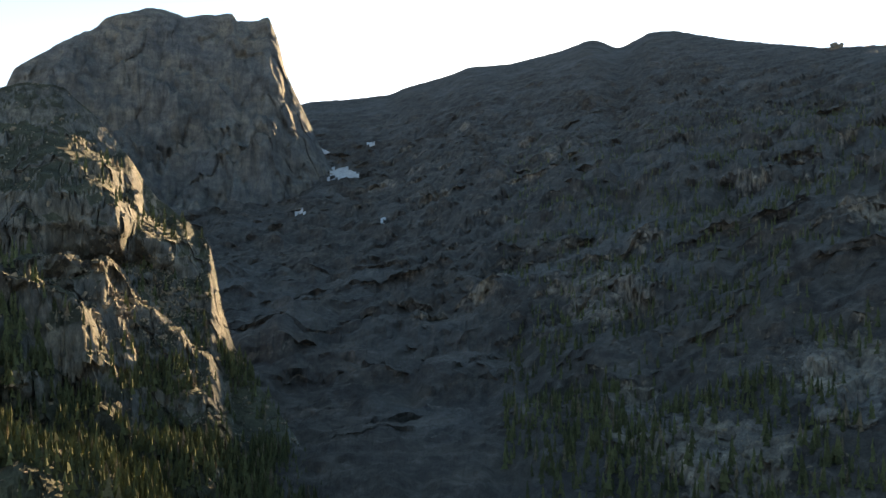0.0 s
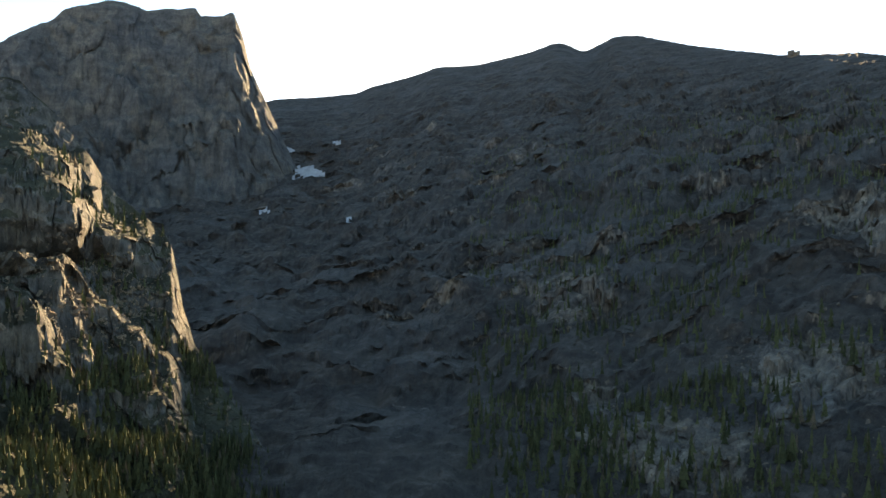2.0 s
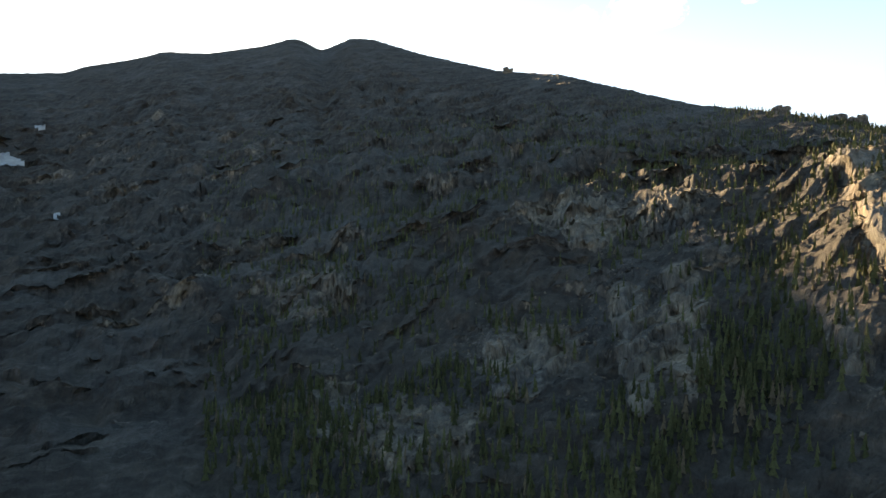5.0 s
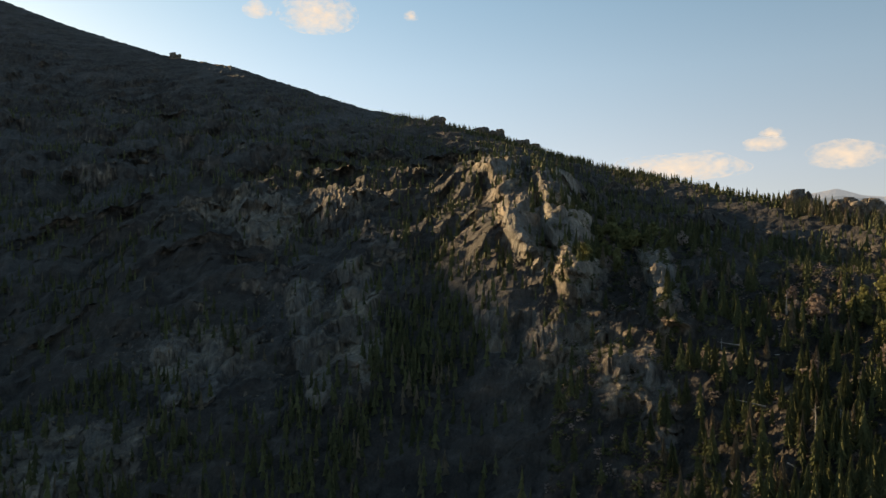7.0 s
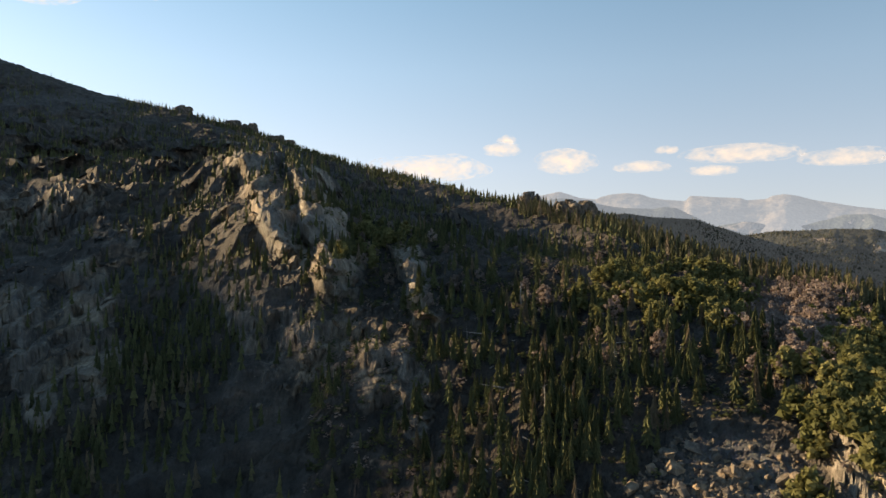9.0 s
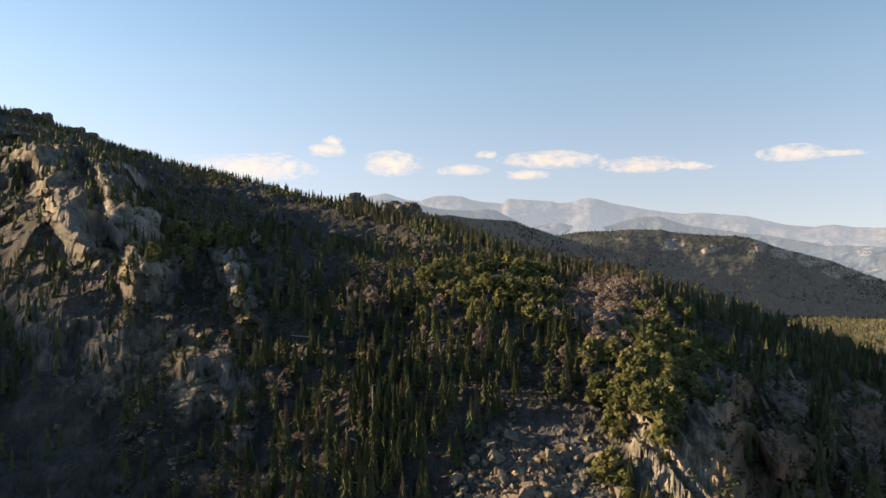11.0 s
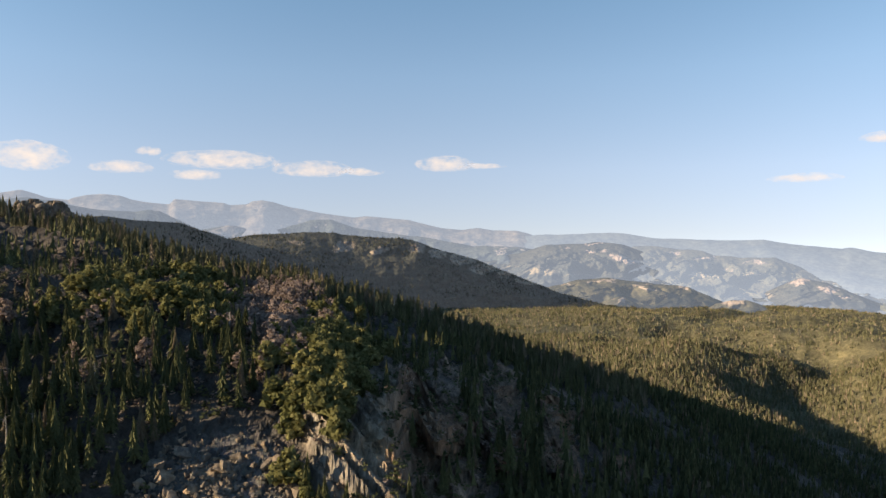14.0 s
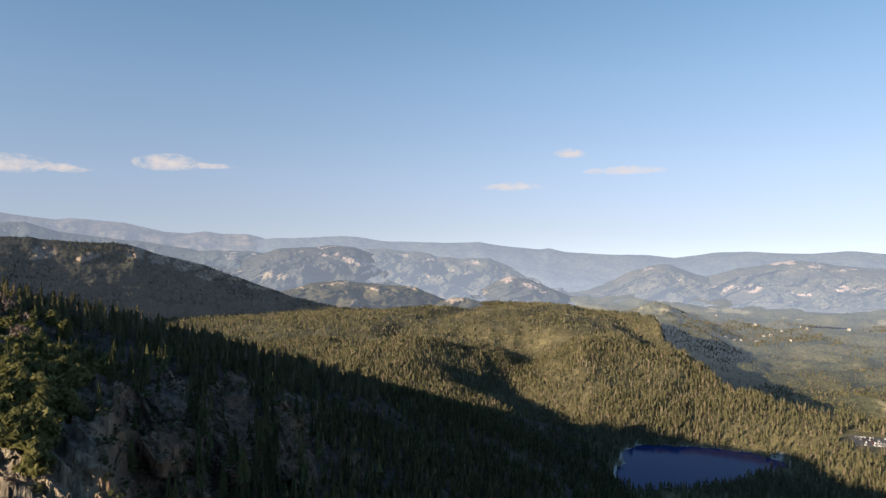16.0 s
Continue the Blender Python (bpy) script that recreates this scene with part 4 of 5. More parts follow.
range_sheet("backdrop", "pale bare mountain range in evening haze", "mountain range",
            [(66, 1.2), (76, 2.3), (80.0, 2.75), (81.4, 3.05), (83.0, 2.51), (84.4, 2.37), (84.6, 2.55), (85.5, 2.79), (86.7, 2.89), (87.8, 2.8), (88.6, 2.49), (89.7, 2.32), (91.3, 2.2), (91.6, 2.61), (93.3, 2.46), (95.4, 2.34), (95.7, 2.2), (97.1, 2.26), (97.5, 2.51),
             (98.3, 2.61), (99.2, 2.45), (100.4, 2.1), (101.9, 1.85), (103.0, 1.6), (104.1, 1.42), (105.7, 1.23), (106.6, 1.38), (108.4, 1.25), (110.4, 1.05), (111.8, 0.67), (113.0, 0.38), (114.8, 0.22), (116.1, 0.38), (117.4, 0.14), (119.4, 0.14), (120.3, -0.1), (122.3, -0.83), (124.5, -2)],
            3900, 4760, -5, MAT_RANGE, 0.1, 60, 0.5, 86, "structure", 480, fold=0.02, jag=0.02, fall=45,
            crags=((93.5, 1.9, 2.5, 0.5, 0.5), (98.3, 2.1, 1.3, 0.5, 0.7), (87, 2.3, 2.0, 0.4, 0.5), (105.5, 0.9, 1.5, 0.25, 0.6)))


POND, POND_Z = (164.9, 3225.0), -86.0


def valley():
    """The valley under the plateau's rim, out to the foothills."""
    b, r = np.arange(146, 177, 0.2), np.geomspace(1250, 4100, 90)
    B, R = np.meshgrid(b, r, indexing="ij")
    X, Y = polar(B, R)
    over = past_rim(B, R, X, Y)
    Z = -116 + 14 * fbm(X, Y, X * 0, 380, 5, 133) + 0.05 * np.clip(R - 2600, 0, None) - 90 * np.clip((360 - over) / 100, 0, 1)
    # a wooded bench below the rim, and a second, lower one
    Z = Z + 85 * np.exp(-((B - 153.0) / 2.6) ** 2 - ((R - 2900) / 420) ** 2) * (1 + 0.35 * fbm(X, Y, X * 0, 160, 4, 151)) + 45 * np.exp(-((B - 156.3) / 2.2) ** 2 - ((R - 2600) / 300) ** 2) + 12 * fbm(X, Y, X * 0, 120, 4, 139, True)
    px, py = polar(*POND)
    flat = np.clip((190 - np.hypot(X - px, Y - py)) / 90, 0, 1)
    Z = Z * (1 - flat) + POND_Z * flat
    e = np.degrees(np.arctan2(Z - EYE_Z, R))
    patch = np.clip(fbm(X, Y, X * 0, 330, 4, 137), 0, 1) * 0.55
    clearings = np.max([k * np.exp(-((B - b0) / wb) ** 2 - ((e - e0) / we) ** 2) for b0, e0, wb, we, k in ((158.2, -6.0, 2.2, 0.1, 1.0), (162, -6.3, 3.0, 0.06, 0.7), (159.5, -8.6, 1.6, 0.1, 0.8), (161.3, -7.7, 1.0, 0.08, 0.8), (165.5, -8.4, 3.0, 0.12, 0.5), (167, -9.6, 2.5, 0.15, 0.5))], 0)
    # haze emission on the valley floor, growing with distance
    ob = sheet_object("valley", X, Y, Z, MAT_VALLEY, {"rock": 0 * R, "meadow": 0.75 * np.maximum(patch, clearings), "haze_glow": np.clip((R - 1700) / 1500, 0.08, 1.5)})
    tagged(ob, "broad hazy valley of meadows and scattered woods", "valley", kind="structure")
    return X, Y, Z, slope_of(X, Y, Z)[..., 2]


VALLEY = valley()


def pond():
    """Still water on the valley floor."""
    cx, cy = polar(*POND)
    bm = bmesh.new()
    ring = []
    for k in range(60):
        a = 2 * math.pi * k / 60
        d = 1 + 0.18 * math.sin(2 * a + 1) + 0.1 * math.sin(5 * a)
        u, v = 62 * d * math.cos(a), 34 * d * math.sin(a)
        t = math.radians(POND[0])
        ring.append(bm.verts.new((cx + u * math.cos(t) + v * math.sin(t), cy - u * math.sin(t) + v * math.cos(t), POND_Z + 0.6)))
    bm.faces.new(ring)
    if bm.faces[:][0].normal.z < 0:
        bmesh.ops.reverse_faces(bm, faces=bm.faces)
    bm.normal_update()
    me = bpy.data.meshes.new("pond")
    bm.to_mesh(me)
    bm.free()
    me.materials.append(MAT_WATER)
    tagged(new("pond", me), "small pale blue pond on the valley floor", "pond", kind="structure")


pond()


# ---- trees ----
def fir_shape(seed, tiers, points, width):
    """Unit-high spire: ragged skirts of branches round a stem. Triangles."""
    g = np.random.default_rng(seed)
    V, F = [], []
    for k in range(tiers):
        f = k / max(tiers - 1, 1)
        z0 = 0.05 + 0.80 * f
        rad = width * (1 - 0.86 * f ** 0.9) * (0.85 + 0.3 * g.random())
        if k == 0:
            rad *= 0.75
        top = min(1.0, z0 + (1.35 / tiers) + 0.05 + 0.10 * f)
        base = len(V)
        V.append((g.normal(0, 0.004), g.normal(0, 0.004), top))
        for p in range(points * 2):
            a = math.pi * (p + 0.6 * g.random()) / points + k * 0.7
            q = rad * (1.0 + 0.35 * g.random() if p % 2 == 0 else 0.45)
            V.append((q * math.cos(a), q * math.sin(a), z0 - (0.02 if p % 2 == 0 else -0.03) + 0.02 * g.normal()))
        n = points * 2
        for p in range(n):
            F.append((base, base + 1 + p, base + 1 + (p + 1) % n))
    return np.array(V), np.array(F)


def bushy_shape(seed, clumps, leaves, thin=1.0):
    """Unit-high rounded pine crown: clumps of small leaf triangles with gaps between."""
    g = np.random.default_rng(seed)
    V, F = [], []
    for c in range(clumps):
        f = (c + 0.5) / clumps
        a, d = c * 2.4 + g.random(), 0.24 * math.sqrt(g.random()) * math.sin(math.pi * min(0.95, 0.25 + 0.72 * f)) * 1.5
        centre = np.array((d * math.cos(a), d * math.sin(a), 0.16 + 0.76 * f))
        size = (0.14 - 0.06 * f) * (0.8 + 0.5 * g.random())
        for _ in range(leaves):
            n = g.normal(size=3)
            n /= np.linalg.norm(n)
            p = centre + n * size * (0.55 + 0.55 * g.random()) * (1, 1, 0.8)
            t = np.cross(n, g.normal(size=3))
            t /= np.linalg.norm(t)
            s = np.cross(n, t) + 0.5 * g.normal() * n
            k = size * thin * (0.45 + 0.5 * g.random())
            i = len(V)
            V += [p + t * k, p - t * k * 0.5 + s * k * 0.8, p - t * k * 0.5 - s * k * 0.8]
            F.append((i, i + 1, i + 2))
    return np.array(V), np.array(F)


def stem_shape(height, r0, r1, sides=6):
    V, F = [], []
    for k, (z, r) in enumerate(((-0.06, r0 * 1.3), (0.04, r0), (height, r1))):
        for s in range(sides):
            a = 2 * math.pi * s / sides
            V.append((r * math.cos(a), r * math.sin(a), z))
    for k in range(2):
        for s in range(sides):
            a, b2 = k * sides + s, k * sides + (s + 1) % sides
            F += [(a, b2, b2 + sides), (a, b2 + sides, a + sides)]
    return np.array(V), np.array(F)


def woods(name, label, places, shapes, heights, material, seed, spread=(0.85, 1.2)):
    """Many trees as one stuff mesh; every tree keeps a tint of its own."""
    if len(places) == 0:
        return
    g = np.random.default_rng(seed)
    pick = g.integers(0, len(shapes), len(places))
    VV, FF, TT, off = [], [], [], 0
    for k, (V, F) in enumerate(shapes):
        p = places[pick == k]
        n = len(p)
        if n == 0:
            continue
        h = g.uniform(*heights, n) * (0.7 + 0.3 * g.random(n))
        a = g.random(n) * 2 * np.pi
        wd = g.uniform(*spread, n)
        ca, sa = np.cos(a)[:, None], np.sin(a)[:, None]
        x = (V[None, :, 0] * ca - V[None, :, 1] * sa) * (h * wd)[:, None] + p[:, :1]
        y = (V[None, :, 0] * sa + V[None, :, 1] * ca) * (h * wd)[:, None] + p[:, 1:2]
        lean = g.normal(0, 0.015, n)[:, None]
        z = V[None, :, 2] * h[:, None] + p[:, 2:3] - 0.4
        x = x + lean * (z - p[:, 2:3])
        VV.append(np.stack([x, y, z], -1).reshape(-1, 3))
        FF.append((F[None] + (np.arange(n) * len(V))[:, None, None] + off).reshape(-1, 3))
        TT.append(np.repeat(g.random(n), len(V)))
        off += n * len(V)
    ob = mesh_object(name, np.concatenate(VV), np.concatenate(FF).ravel(), 3, material, smooth=False, attributes={"tint": np.concatenate(TT)})
    tagged(ob, label, "trees", kind="stuff")


FIR_NEAR = [fir_shape(100 + k, 9, 5, w) for k, w in enumerate((0.15, 0.17, 0.13, 0.19, 0.155))]
FIR_MID = [fir_shape(120 + k, 4, 3, w) for k, w in enumerate((0.15, 0.175, 0.14, 0.19))]
FIR_FAR = [fir_shape(140 + k, 3, 2, w) for k, w in enumerate((0.20, 0.24, 0.18, 0.22))]
FIR_DOT = [fir_shape(160 + k, 2, 2, w) for k, w in enumerate((0.24, 0.28))]
BUSH_NEAR = [bushy_shape(180 + k, 15, 17, 1.1) for k in range(4)]
BUSH_DRY = [bushy_shape(190 + k, 15, 16, 0.8) for k in range(3)]


def elevation(x, y, z):
    return np.degrees(np.arctan2(z - EYE_Z, np.hypot(x, y)))


def clump(x, y, size, seed, low, gain):
    return np.clip((fbm(x, y, x * 0, size, 3, seed) - low) * gain, 0, 1)


def on_talus(x, y, z):
    b, e = bearing(x, y), elevation(x, y, z)
    return (np.abs(b - (95.8 + 0.35 * (e + 16))) < 4.4 + 0.5 * (-15 - e)) & (e < -14.6)


def spot(b, e, b0, e0, wb, we):
    return np.exp(-((b - b0) / wb) ** 2 - ((e - e0) / we) ** 2)


def wooded(x, y, z):
    b, e = bearing(x, y), elevation(x, y, z)
    wall = buttress(b, e, x, y, z)[1] * (b > 108)
    return np.clip(1.15 - 1.3 * np.maximum(bareness(b, e), wall), 0.04, 1)


def near_forest(x, y, z, up):
    b, r = bearing(x, y), np.hypot(x, y)
    ok = (r < 480) & (r > 150) & (b > 60) & (b < 132) & ~on_talus(x, y, z)
    top = np.where(r / curve_at(CREST_R, b) > 0.9, 0.35, 1.0)
    return ok * top * np.clip((up - 0.15) * 4, 0, 1) * wooded(x, y, z) * (0.45 + 0.7 * clump(x, y, 30, 5, -0.2, 2.0))


def face_forest(x, y, z, up):
    b, r = bearing(x, y), np.hypot(x, y)
    e = elevation(x, y, z)
    ok = (r > 200) & (r < 1900) & (b > 5) & (b < 152) & ~((r < 480) & (b > 60) & (b < 132))
    thin = np.clip((1900 - r) / 1100, 0, 1) * np.clip((b + 8) / 24, 0.25, 1) * np.where(e < -6, 1.6, 1) * np.where(r < 500, 2.2, 1)
    return ok * np.clip((up - 0.2) * 4, 0, 1) * thin * wooded(x, y, z) * (0.15 + clump(x, y, 70, 15, -0.25, 2.0) + 1.5 * spot(b, e, 50, -8, 4, 9))


def bare_crest(b):
    """Bearings at which rock knobs stand free on the crest."""
    return (np.abs(b - 78.9) < 1.0) | (np.abs(b - 82.6) < 1.8) | (np.abs(b - 51) < 0.6)


def crest_forest(x, y, z, up):
    b, r = bearing(x, y), np.hypot(x, y)
    rc = curve_at(CREST_R, b)
    return (np.abs(r / rc - 1.0) < 0.07) * (b > 46) * (b < 152) * np.clip((b - 44) / 15, 0, 1) * (0.35 + clump(x, y, 40, 25, -0.3, 2)) * ~bare_crest(b)


woods("fir_forest", "dark firs scattered over the shaded ridge face", scatter(RIDGE, 13000, face_forest, 3), FIR_MID, (8, 14), MAT_FIR, 4)
woods("fir_forest", "row of slender firs along the ridge crest",
      scatter(RIDGE, 500, lambda x, y, z, up: crest_forest(x, y, z, up) * (bearing(x, y) > 84) * (bearing(x, y) < 128), 5), FIR_NEAR, (8, 15), MAT_FIR, 6)
woods("fir_forest", "row of small firs along the far crest",
      scatter(RIDGE, 2600, lambda x, y, z, up: crest_forest(x, y, z, up) * ((bearing(x, y) < 85) | (bearing(x, y) > 127)), 6), FIR_MID, (8, 14), MAT_FIR, 7)


def pine_zone(b, e):
    return np.clip(spot(b, e, 90, -5.5, 6, 2.6) + 0.9 * spot(b, e, 103.5, -13, 3.2, 4.5) + 1.3 * spot(b, e, 99.6, -7.0, 2.8, 2.6), 0, 1)


def firs_near(x, y, z, up):
    b, e = bearing(x, y), elevation(x, y, z)
    return near_forest(x, y, z, up) * (1 - 0.85 * pine_zone(b, e)) * (0.7 + 0.9 * spot(b, e, 81, -14, 9, 6))


def pines(x, y, z, up):
    b, e = bearing(x, y), elevation(x, y, z)
    return (1 - spot(b, e, 99.2, -7.0, 2.6, 2.2)) * near_forest(x, y, z, up) * (spot(b, e, 91.5, -6.2, 3.2, 1.9) + 0.25 * spot(b, e, 85, -5.6, 2.5, 1.6) + 0.45 * spot(b, e, 103.5, -13, 3.0, 5) + 0.25 * spot(b, e, 66, -1, 3, 2)) * (0.2 + clump(x, y, 22, 35, -0.1, 3)) + 0.7 * spot(b, e, 103.6, -13.5, 2.8, 4.8) * (np.hypot(x, y) > 160) * (np.hypot(x, y) < 400) * clump(x, y, 12, 36, -0.1, 2.5)


def dead(x, y, z, up):
    b, e = bearing(x, y), elevation(x, y, z)
    return 1.8 * spot(b, e, 99.4, -6.8, 2.4, 2.2) * (np.hypot(x, y) < 430) + near_forest(x, y, z, up) * (0.5 * spot(b, e, 99.6, -7.0, 2.7, 2.5) + 0.13 * spot(b, e, 67, -5, 4, 3) + 0.04 * spot(b, e, 84, -9, 8, 4))


woods("fir_forest", "slender dark green firs on the rocky ridge", scatter(RIDGE, 1250, firs_near, 1), FIR_NEAR, (7, 15), MAT_FIR, 2)


def tail_forest(x, y, z, up):
    b, r = bearing(x, y), np.hypot(x, y)
    return (b > 111) * (b < 156) * (r > 200) * (r < curve_at(CREST_R, b) * np.where(b < 130, 0.95, 1.25)) * wooded(x, y, z) * np.clip((up - 0.2) * 4, 0, 1) * (0.4 + clump(x, y, 60, 95, -0.4, 1.5))


woods("fir_forest", "dense dark firs on the shaded end of the ridge", scatter(RIDGE, 5000, tail_forest, 61), FIR_MID, (8, 15), MAT_FIR, 62)
# sunlight put into the colour: brighter needles than the ridge's other firs
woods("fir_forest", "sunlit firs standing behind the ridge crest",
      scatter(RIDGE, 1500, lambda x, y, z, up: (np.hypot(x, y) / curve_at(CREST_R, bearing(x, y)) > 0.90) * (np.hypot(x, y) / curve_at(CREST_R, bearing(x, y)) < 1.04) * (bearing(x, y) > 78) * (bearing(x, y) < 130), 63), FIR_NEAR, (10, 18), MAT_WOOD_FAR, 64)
woods("pine_grove", "rounded yellow-green pines among the rocks", scatter(RIDGE, 600, pines, 7), BUSH_NEAR, (7, 12), MAT_PINE, 8)
woods("dead_pines", "grey-brown dead pines on the slope", scatter(RIDGE, 800, dead, 9), BUSH_DRY, (6, 11), MAT_DRY, 10)

spur_trees = lambda x, y, z, up: (np.hypot(x, y) < 560) * np.clip((up - 0.2) * 4, 0, 1) * (0.04 + clump(x, y, 40, 55, -0.05, 2.2)) * (np.clip((-7 - elevation(x, y, z)) / 3, 0.10, 1) + 0.8 * spot(bearing(x, y), elevation(x, y, z), -31.5, -5.5, 2.2, 2.2))
woods("fir_forest", "green firs and shrubs on the sunny spur", scatter(SPUR, 3600, spur_trees, 11), FIR_MID, (7, 14), MAT_FIR, 12)


def dry_land(x, y):
    px, py = polar(169.2, 1015.0)
    return (lake_shore(bearing(x, y), np.hypot(x, y)) > 0.04) & ((np.hypot(x - px, y - py) > 62) | (y < py - 40))


def plain_woods(lo, hi):
    def chance(x, y, z, up):
        b, r = bearing(x, y), np.hypot(x, y)
        return (r > lo) * (r < hi) * (b > 92) * (b < 173) * (r < curve_at(RIM, b) + 260) * dry_land(x, y) * (0.45 + clump(x, y, 120, 65, -0.5, 1.0))
    return chance


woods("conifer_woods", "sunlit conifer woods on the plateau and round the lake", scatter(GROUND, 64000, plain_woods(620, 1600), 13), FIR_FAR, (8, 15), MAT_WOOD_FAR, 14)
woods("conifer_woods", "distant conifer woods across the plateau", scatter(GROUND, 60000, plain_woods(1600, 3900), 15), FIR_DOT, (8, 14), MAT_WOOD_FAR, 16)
woods("hill_woods", "dark conifers covering the hill", scatter(HILL, 15000, lambda x, y, z, up: (up > 0.35) * (0.3 + clump(x, y, 100, 75, -0.4, 1.5)), 17), FIR_DOT, (6, 11), MAT_HILL_WOODS, 18)


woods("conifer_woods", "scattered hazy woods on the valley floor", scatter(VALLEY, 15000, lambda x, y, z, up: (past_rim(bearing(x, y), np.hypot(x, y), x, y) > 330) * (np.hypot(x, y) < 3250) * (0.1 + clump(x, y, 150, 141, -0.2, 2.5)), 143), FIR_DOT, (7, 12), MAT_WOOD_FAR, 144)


woods("hill_woods", "dark conifers covering the farther ridge", scatter(HILL_BACK, 4500, lambda x, y, z, up: (bearing(x, y) > 80) * (0.3 + clump(x, y, 100, 76, -0.4, 1.5)), 19), FIR_DOT, (9, 14), MAT_HILL_WOODS, 20)


# ---- clouds: small evening cumulus ----
m, N, L, P = nodes_of("cloud_glow")
N.remove(P)
# the sunlight on the vapour is painted as pinkish white emission
shine = N.new("ShaderNodeEmission")
L.new(ramp(N, L, noise_node(N, L, 110.0, 5), [(0.35, (0.84, 0.80, 0.87)), (0.65, (1.0, 0.92, 0.93))]), shine.inputs["Color"])
shine.inputs["Strength"].default_value = 0.5
clear = N.new("ShaderNodeBsdfTransparent")
thin = N.new("ShaderNodeMixShader")
depth = N.new("ShaderNodeAttribute")
depth.attribute_name = "depth"
torn = N.new("ShaderNodeMath")
torn.operation = "MULTIPLY_ADD"
L.new(noise_node(N, L, 75.0, 8, (1, 1, 1.6), 0.62), torn.inputs[0])
torn.inputs[1].default_value = 3.0
L.new(depth.outputs["Fac"], torn.inputs[2])
fade = N.new("ShaderNodeMapRange")
fade.inputs["From Min"].default_value, fade.inputs["From Max"].default_value = 1.5, 2.9
fade.inputs["To Min"].default_value, fade.inputs["To Max"].default_value = 0.0, 0.72
L.new(torn.outputs[0], fade.inputs["Value"])
L.new(fade.outputs[0], thin.inputs[0])
L.new(clear.outputs[0], thin.inputs[1])
L.new(shine.outputs[0], thin.inputs[2])
L.new(thin.outputs[0], N["Material Output"].inputs["Surface"])
MAT_CLOUD = m


def ball(level):
    bm = bmesh.new()
    bmesh.ops.create_icosphere(bm, subdivisions=level, radius=1.0)
    V = np.array([v.co[:] for v in bm.verts])
    F = np.array([[v.index for v in f.verts] for f in bm.faces])
    bm.free()
    return V, F


BALL = ball(4)


def cloud(b, el, wide, tall, seed, label):
    """One soft, torn body of vapour, flat below and heaped above."""
    r = 4700.0
    x, y = polar(b, r)
    a = math.radians(b)
    half_w, half_h = r * math.radians(wide) / 2 * 1.35, r * math.radians(tall) / 2 * 1.55
    V, F = BALL
    heap = 1 + 0.35 * vnoise(V[:, 0] * 2.2 + seed, V[:, 1], V[:, 2] * 0.5, seed)
    across, deep, up = V[:, 0] * half_w, V[:, 1] * half_w * 0.4, np.where(V[:, 2] > 0, V[:, 2] * heap, V[:, 2] * 0.7) * half_h
    depth = 1 - np.hypot(V[:, 0], V[:, 2])
    ob = mesh_object("cloud", np.stack([x + across * math.cos(a) + deep * math.sin(a), y - across * math.sin(a) + deep * math.cos(a),
                                        EYE_Z + r * math.tan(math.radians(el)) + up], -1), F.ravel(), 3, MAT_CLOUD, attributes={"depth": depth})
    tagged(ob, label, "cloud", "evening clouds", "structure")


for i, (b, el, wide, tall, label) in enumerate((
        (41.0, 17.0, 5.0, 2.6, "bright white cumulus cloud with a ragged edge"), (36.2, 17.2, 1.8, 1.2, "small faint wisp of white cloud"),
        (48.7, 17.3, 1.0, 0.8, "small faint wisp of white cloud"), (70.5, 4.9, 8.0, 1.8, "long low bank of pale cloud"),
        (76.6, 6.5, 2.6, 1.0, "small pale puff of cloud"), (77.0, 7.3, 1.4, 0.6, "small pale puff of cloud"),
        (81.9, 5.4, 4.0, 1.8, "rounded white cumulus cloud"), (89.8, 6.2, 1.4, 0.6, "small faint wisp of pinkish cloud"),
        (88.0, 4.9, 3.6, 0.8, "flat pinkish white cloud"), (95.2, 5.7, 6.8, 1.2, "long flat pinkish white cloud"),
        (93.2, 4.5, 3.0, 0.7, "low flat pinkish cloud"), (102.4, 5.1, 5.0, 1.0, "thin pale pink streak of cloud"),
        (106.4, 5.0, 3.0, 0.5, "thin pale pink streak of cloud"), (113.3, 5.65, 3.8, 1.1, "small bright white cumulus cloud"),
        (116.5, 5.5, 3.0, 0.35, "thin faint streak of cloud"), (146.0, 6.65, 2.4, 0.6, "small flat pink cloud"),
        (150.3, 5.2, 5.0, 0.5, "thin flat pink cloud"), (141.1, 4.0, 4.0, 0.5, "faint pinkish streak of cloud"))):
    cloud(b, el, wide, tall, 400 + i, label)


# ---- rock knobs on the crest ----
def box_shell(n):
    """A unit box as six square grids."""
    t = np.linspace(-1, 1, n)
    U, W = np.meshgrid(t, t, indexing="ij")
    one = np.ones_like(U)
    sides = [(U, W, one), (W, U, -one), (one, U, W), (-one, W, U), (W, one, U), (U, -one, W)]
    V = np.concatenate([np.stack(q, -1).reshape(-1, 3) for q in sides])
    idx = np.arange(n * n).reshape(n, n)
    q = np.stack([idx[:-1, :-1], idx[1:, :-1], idx[1:, 1:], idx[:-1, 1:]], -1).reshape(-1, 4)
    V, where = np.unique(np.round(V, 6), axis=0, return_inverse=True)
    return V, where.reshape(-1)[np.concatenate([q + k * n * n for k in range(6)])]


SHELL = box_shell(22)


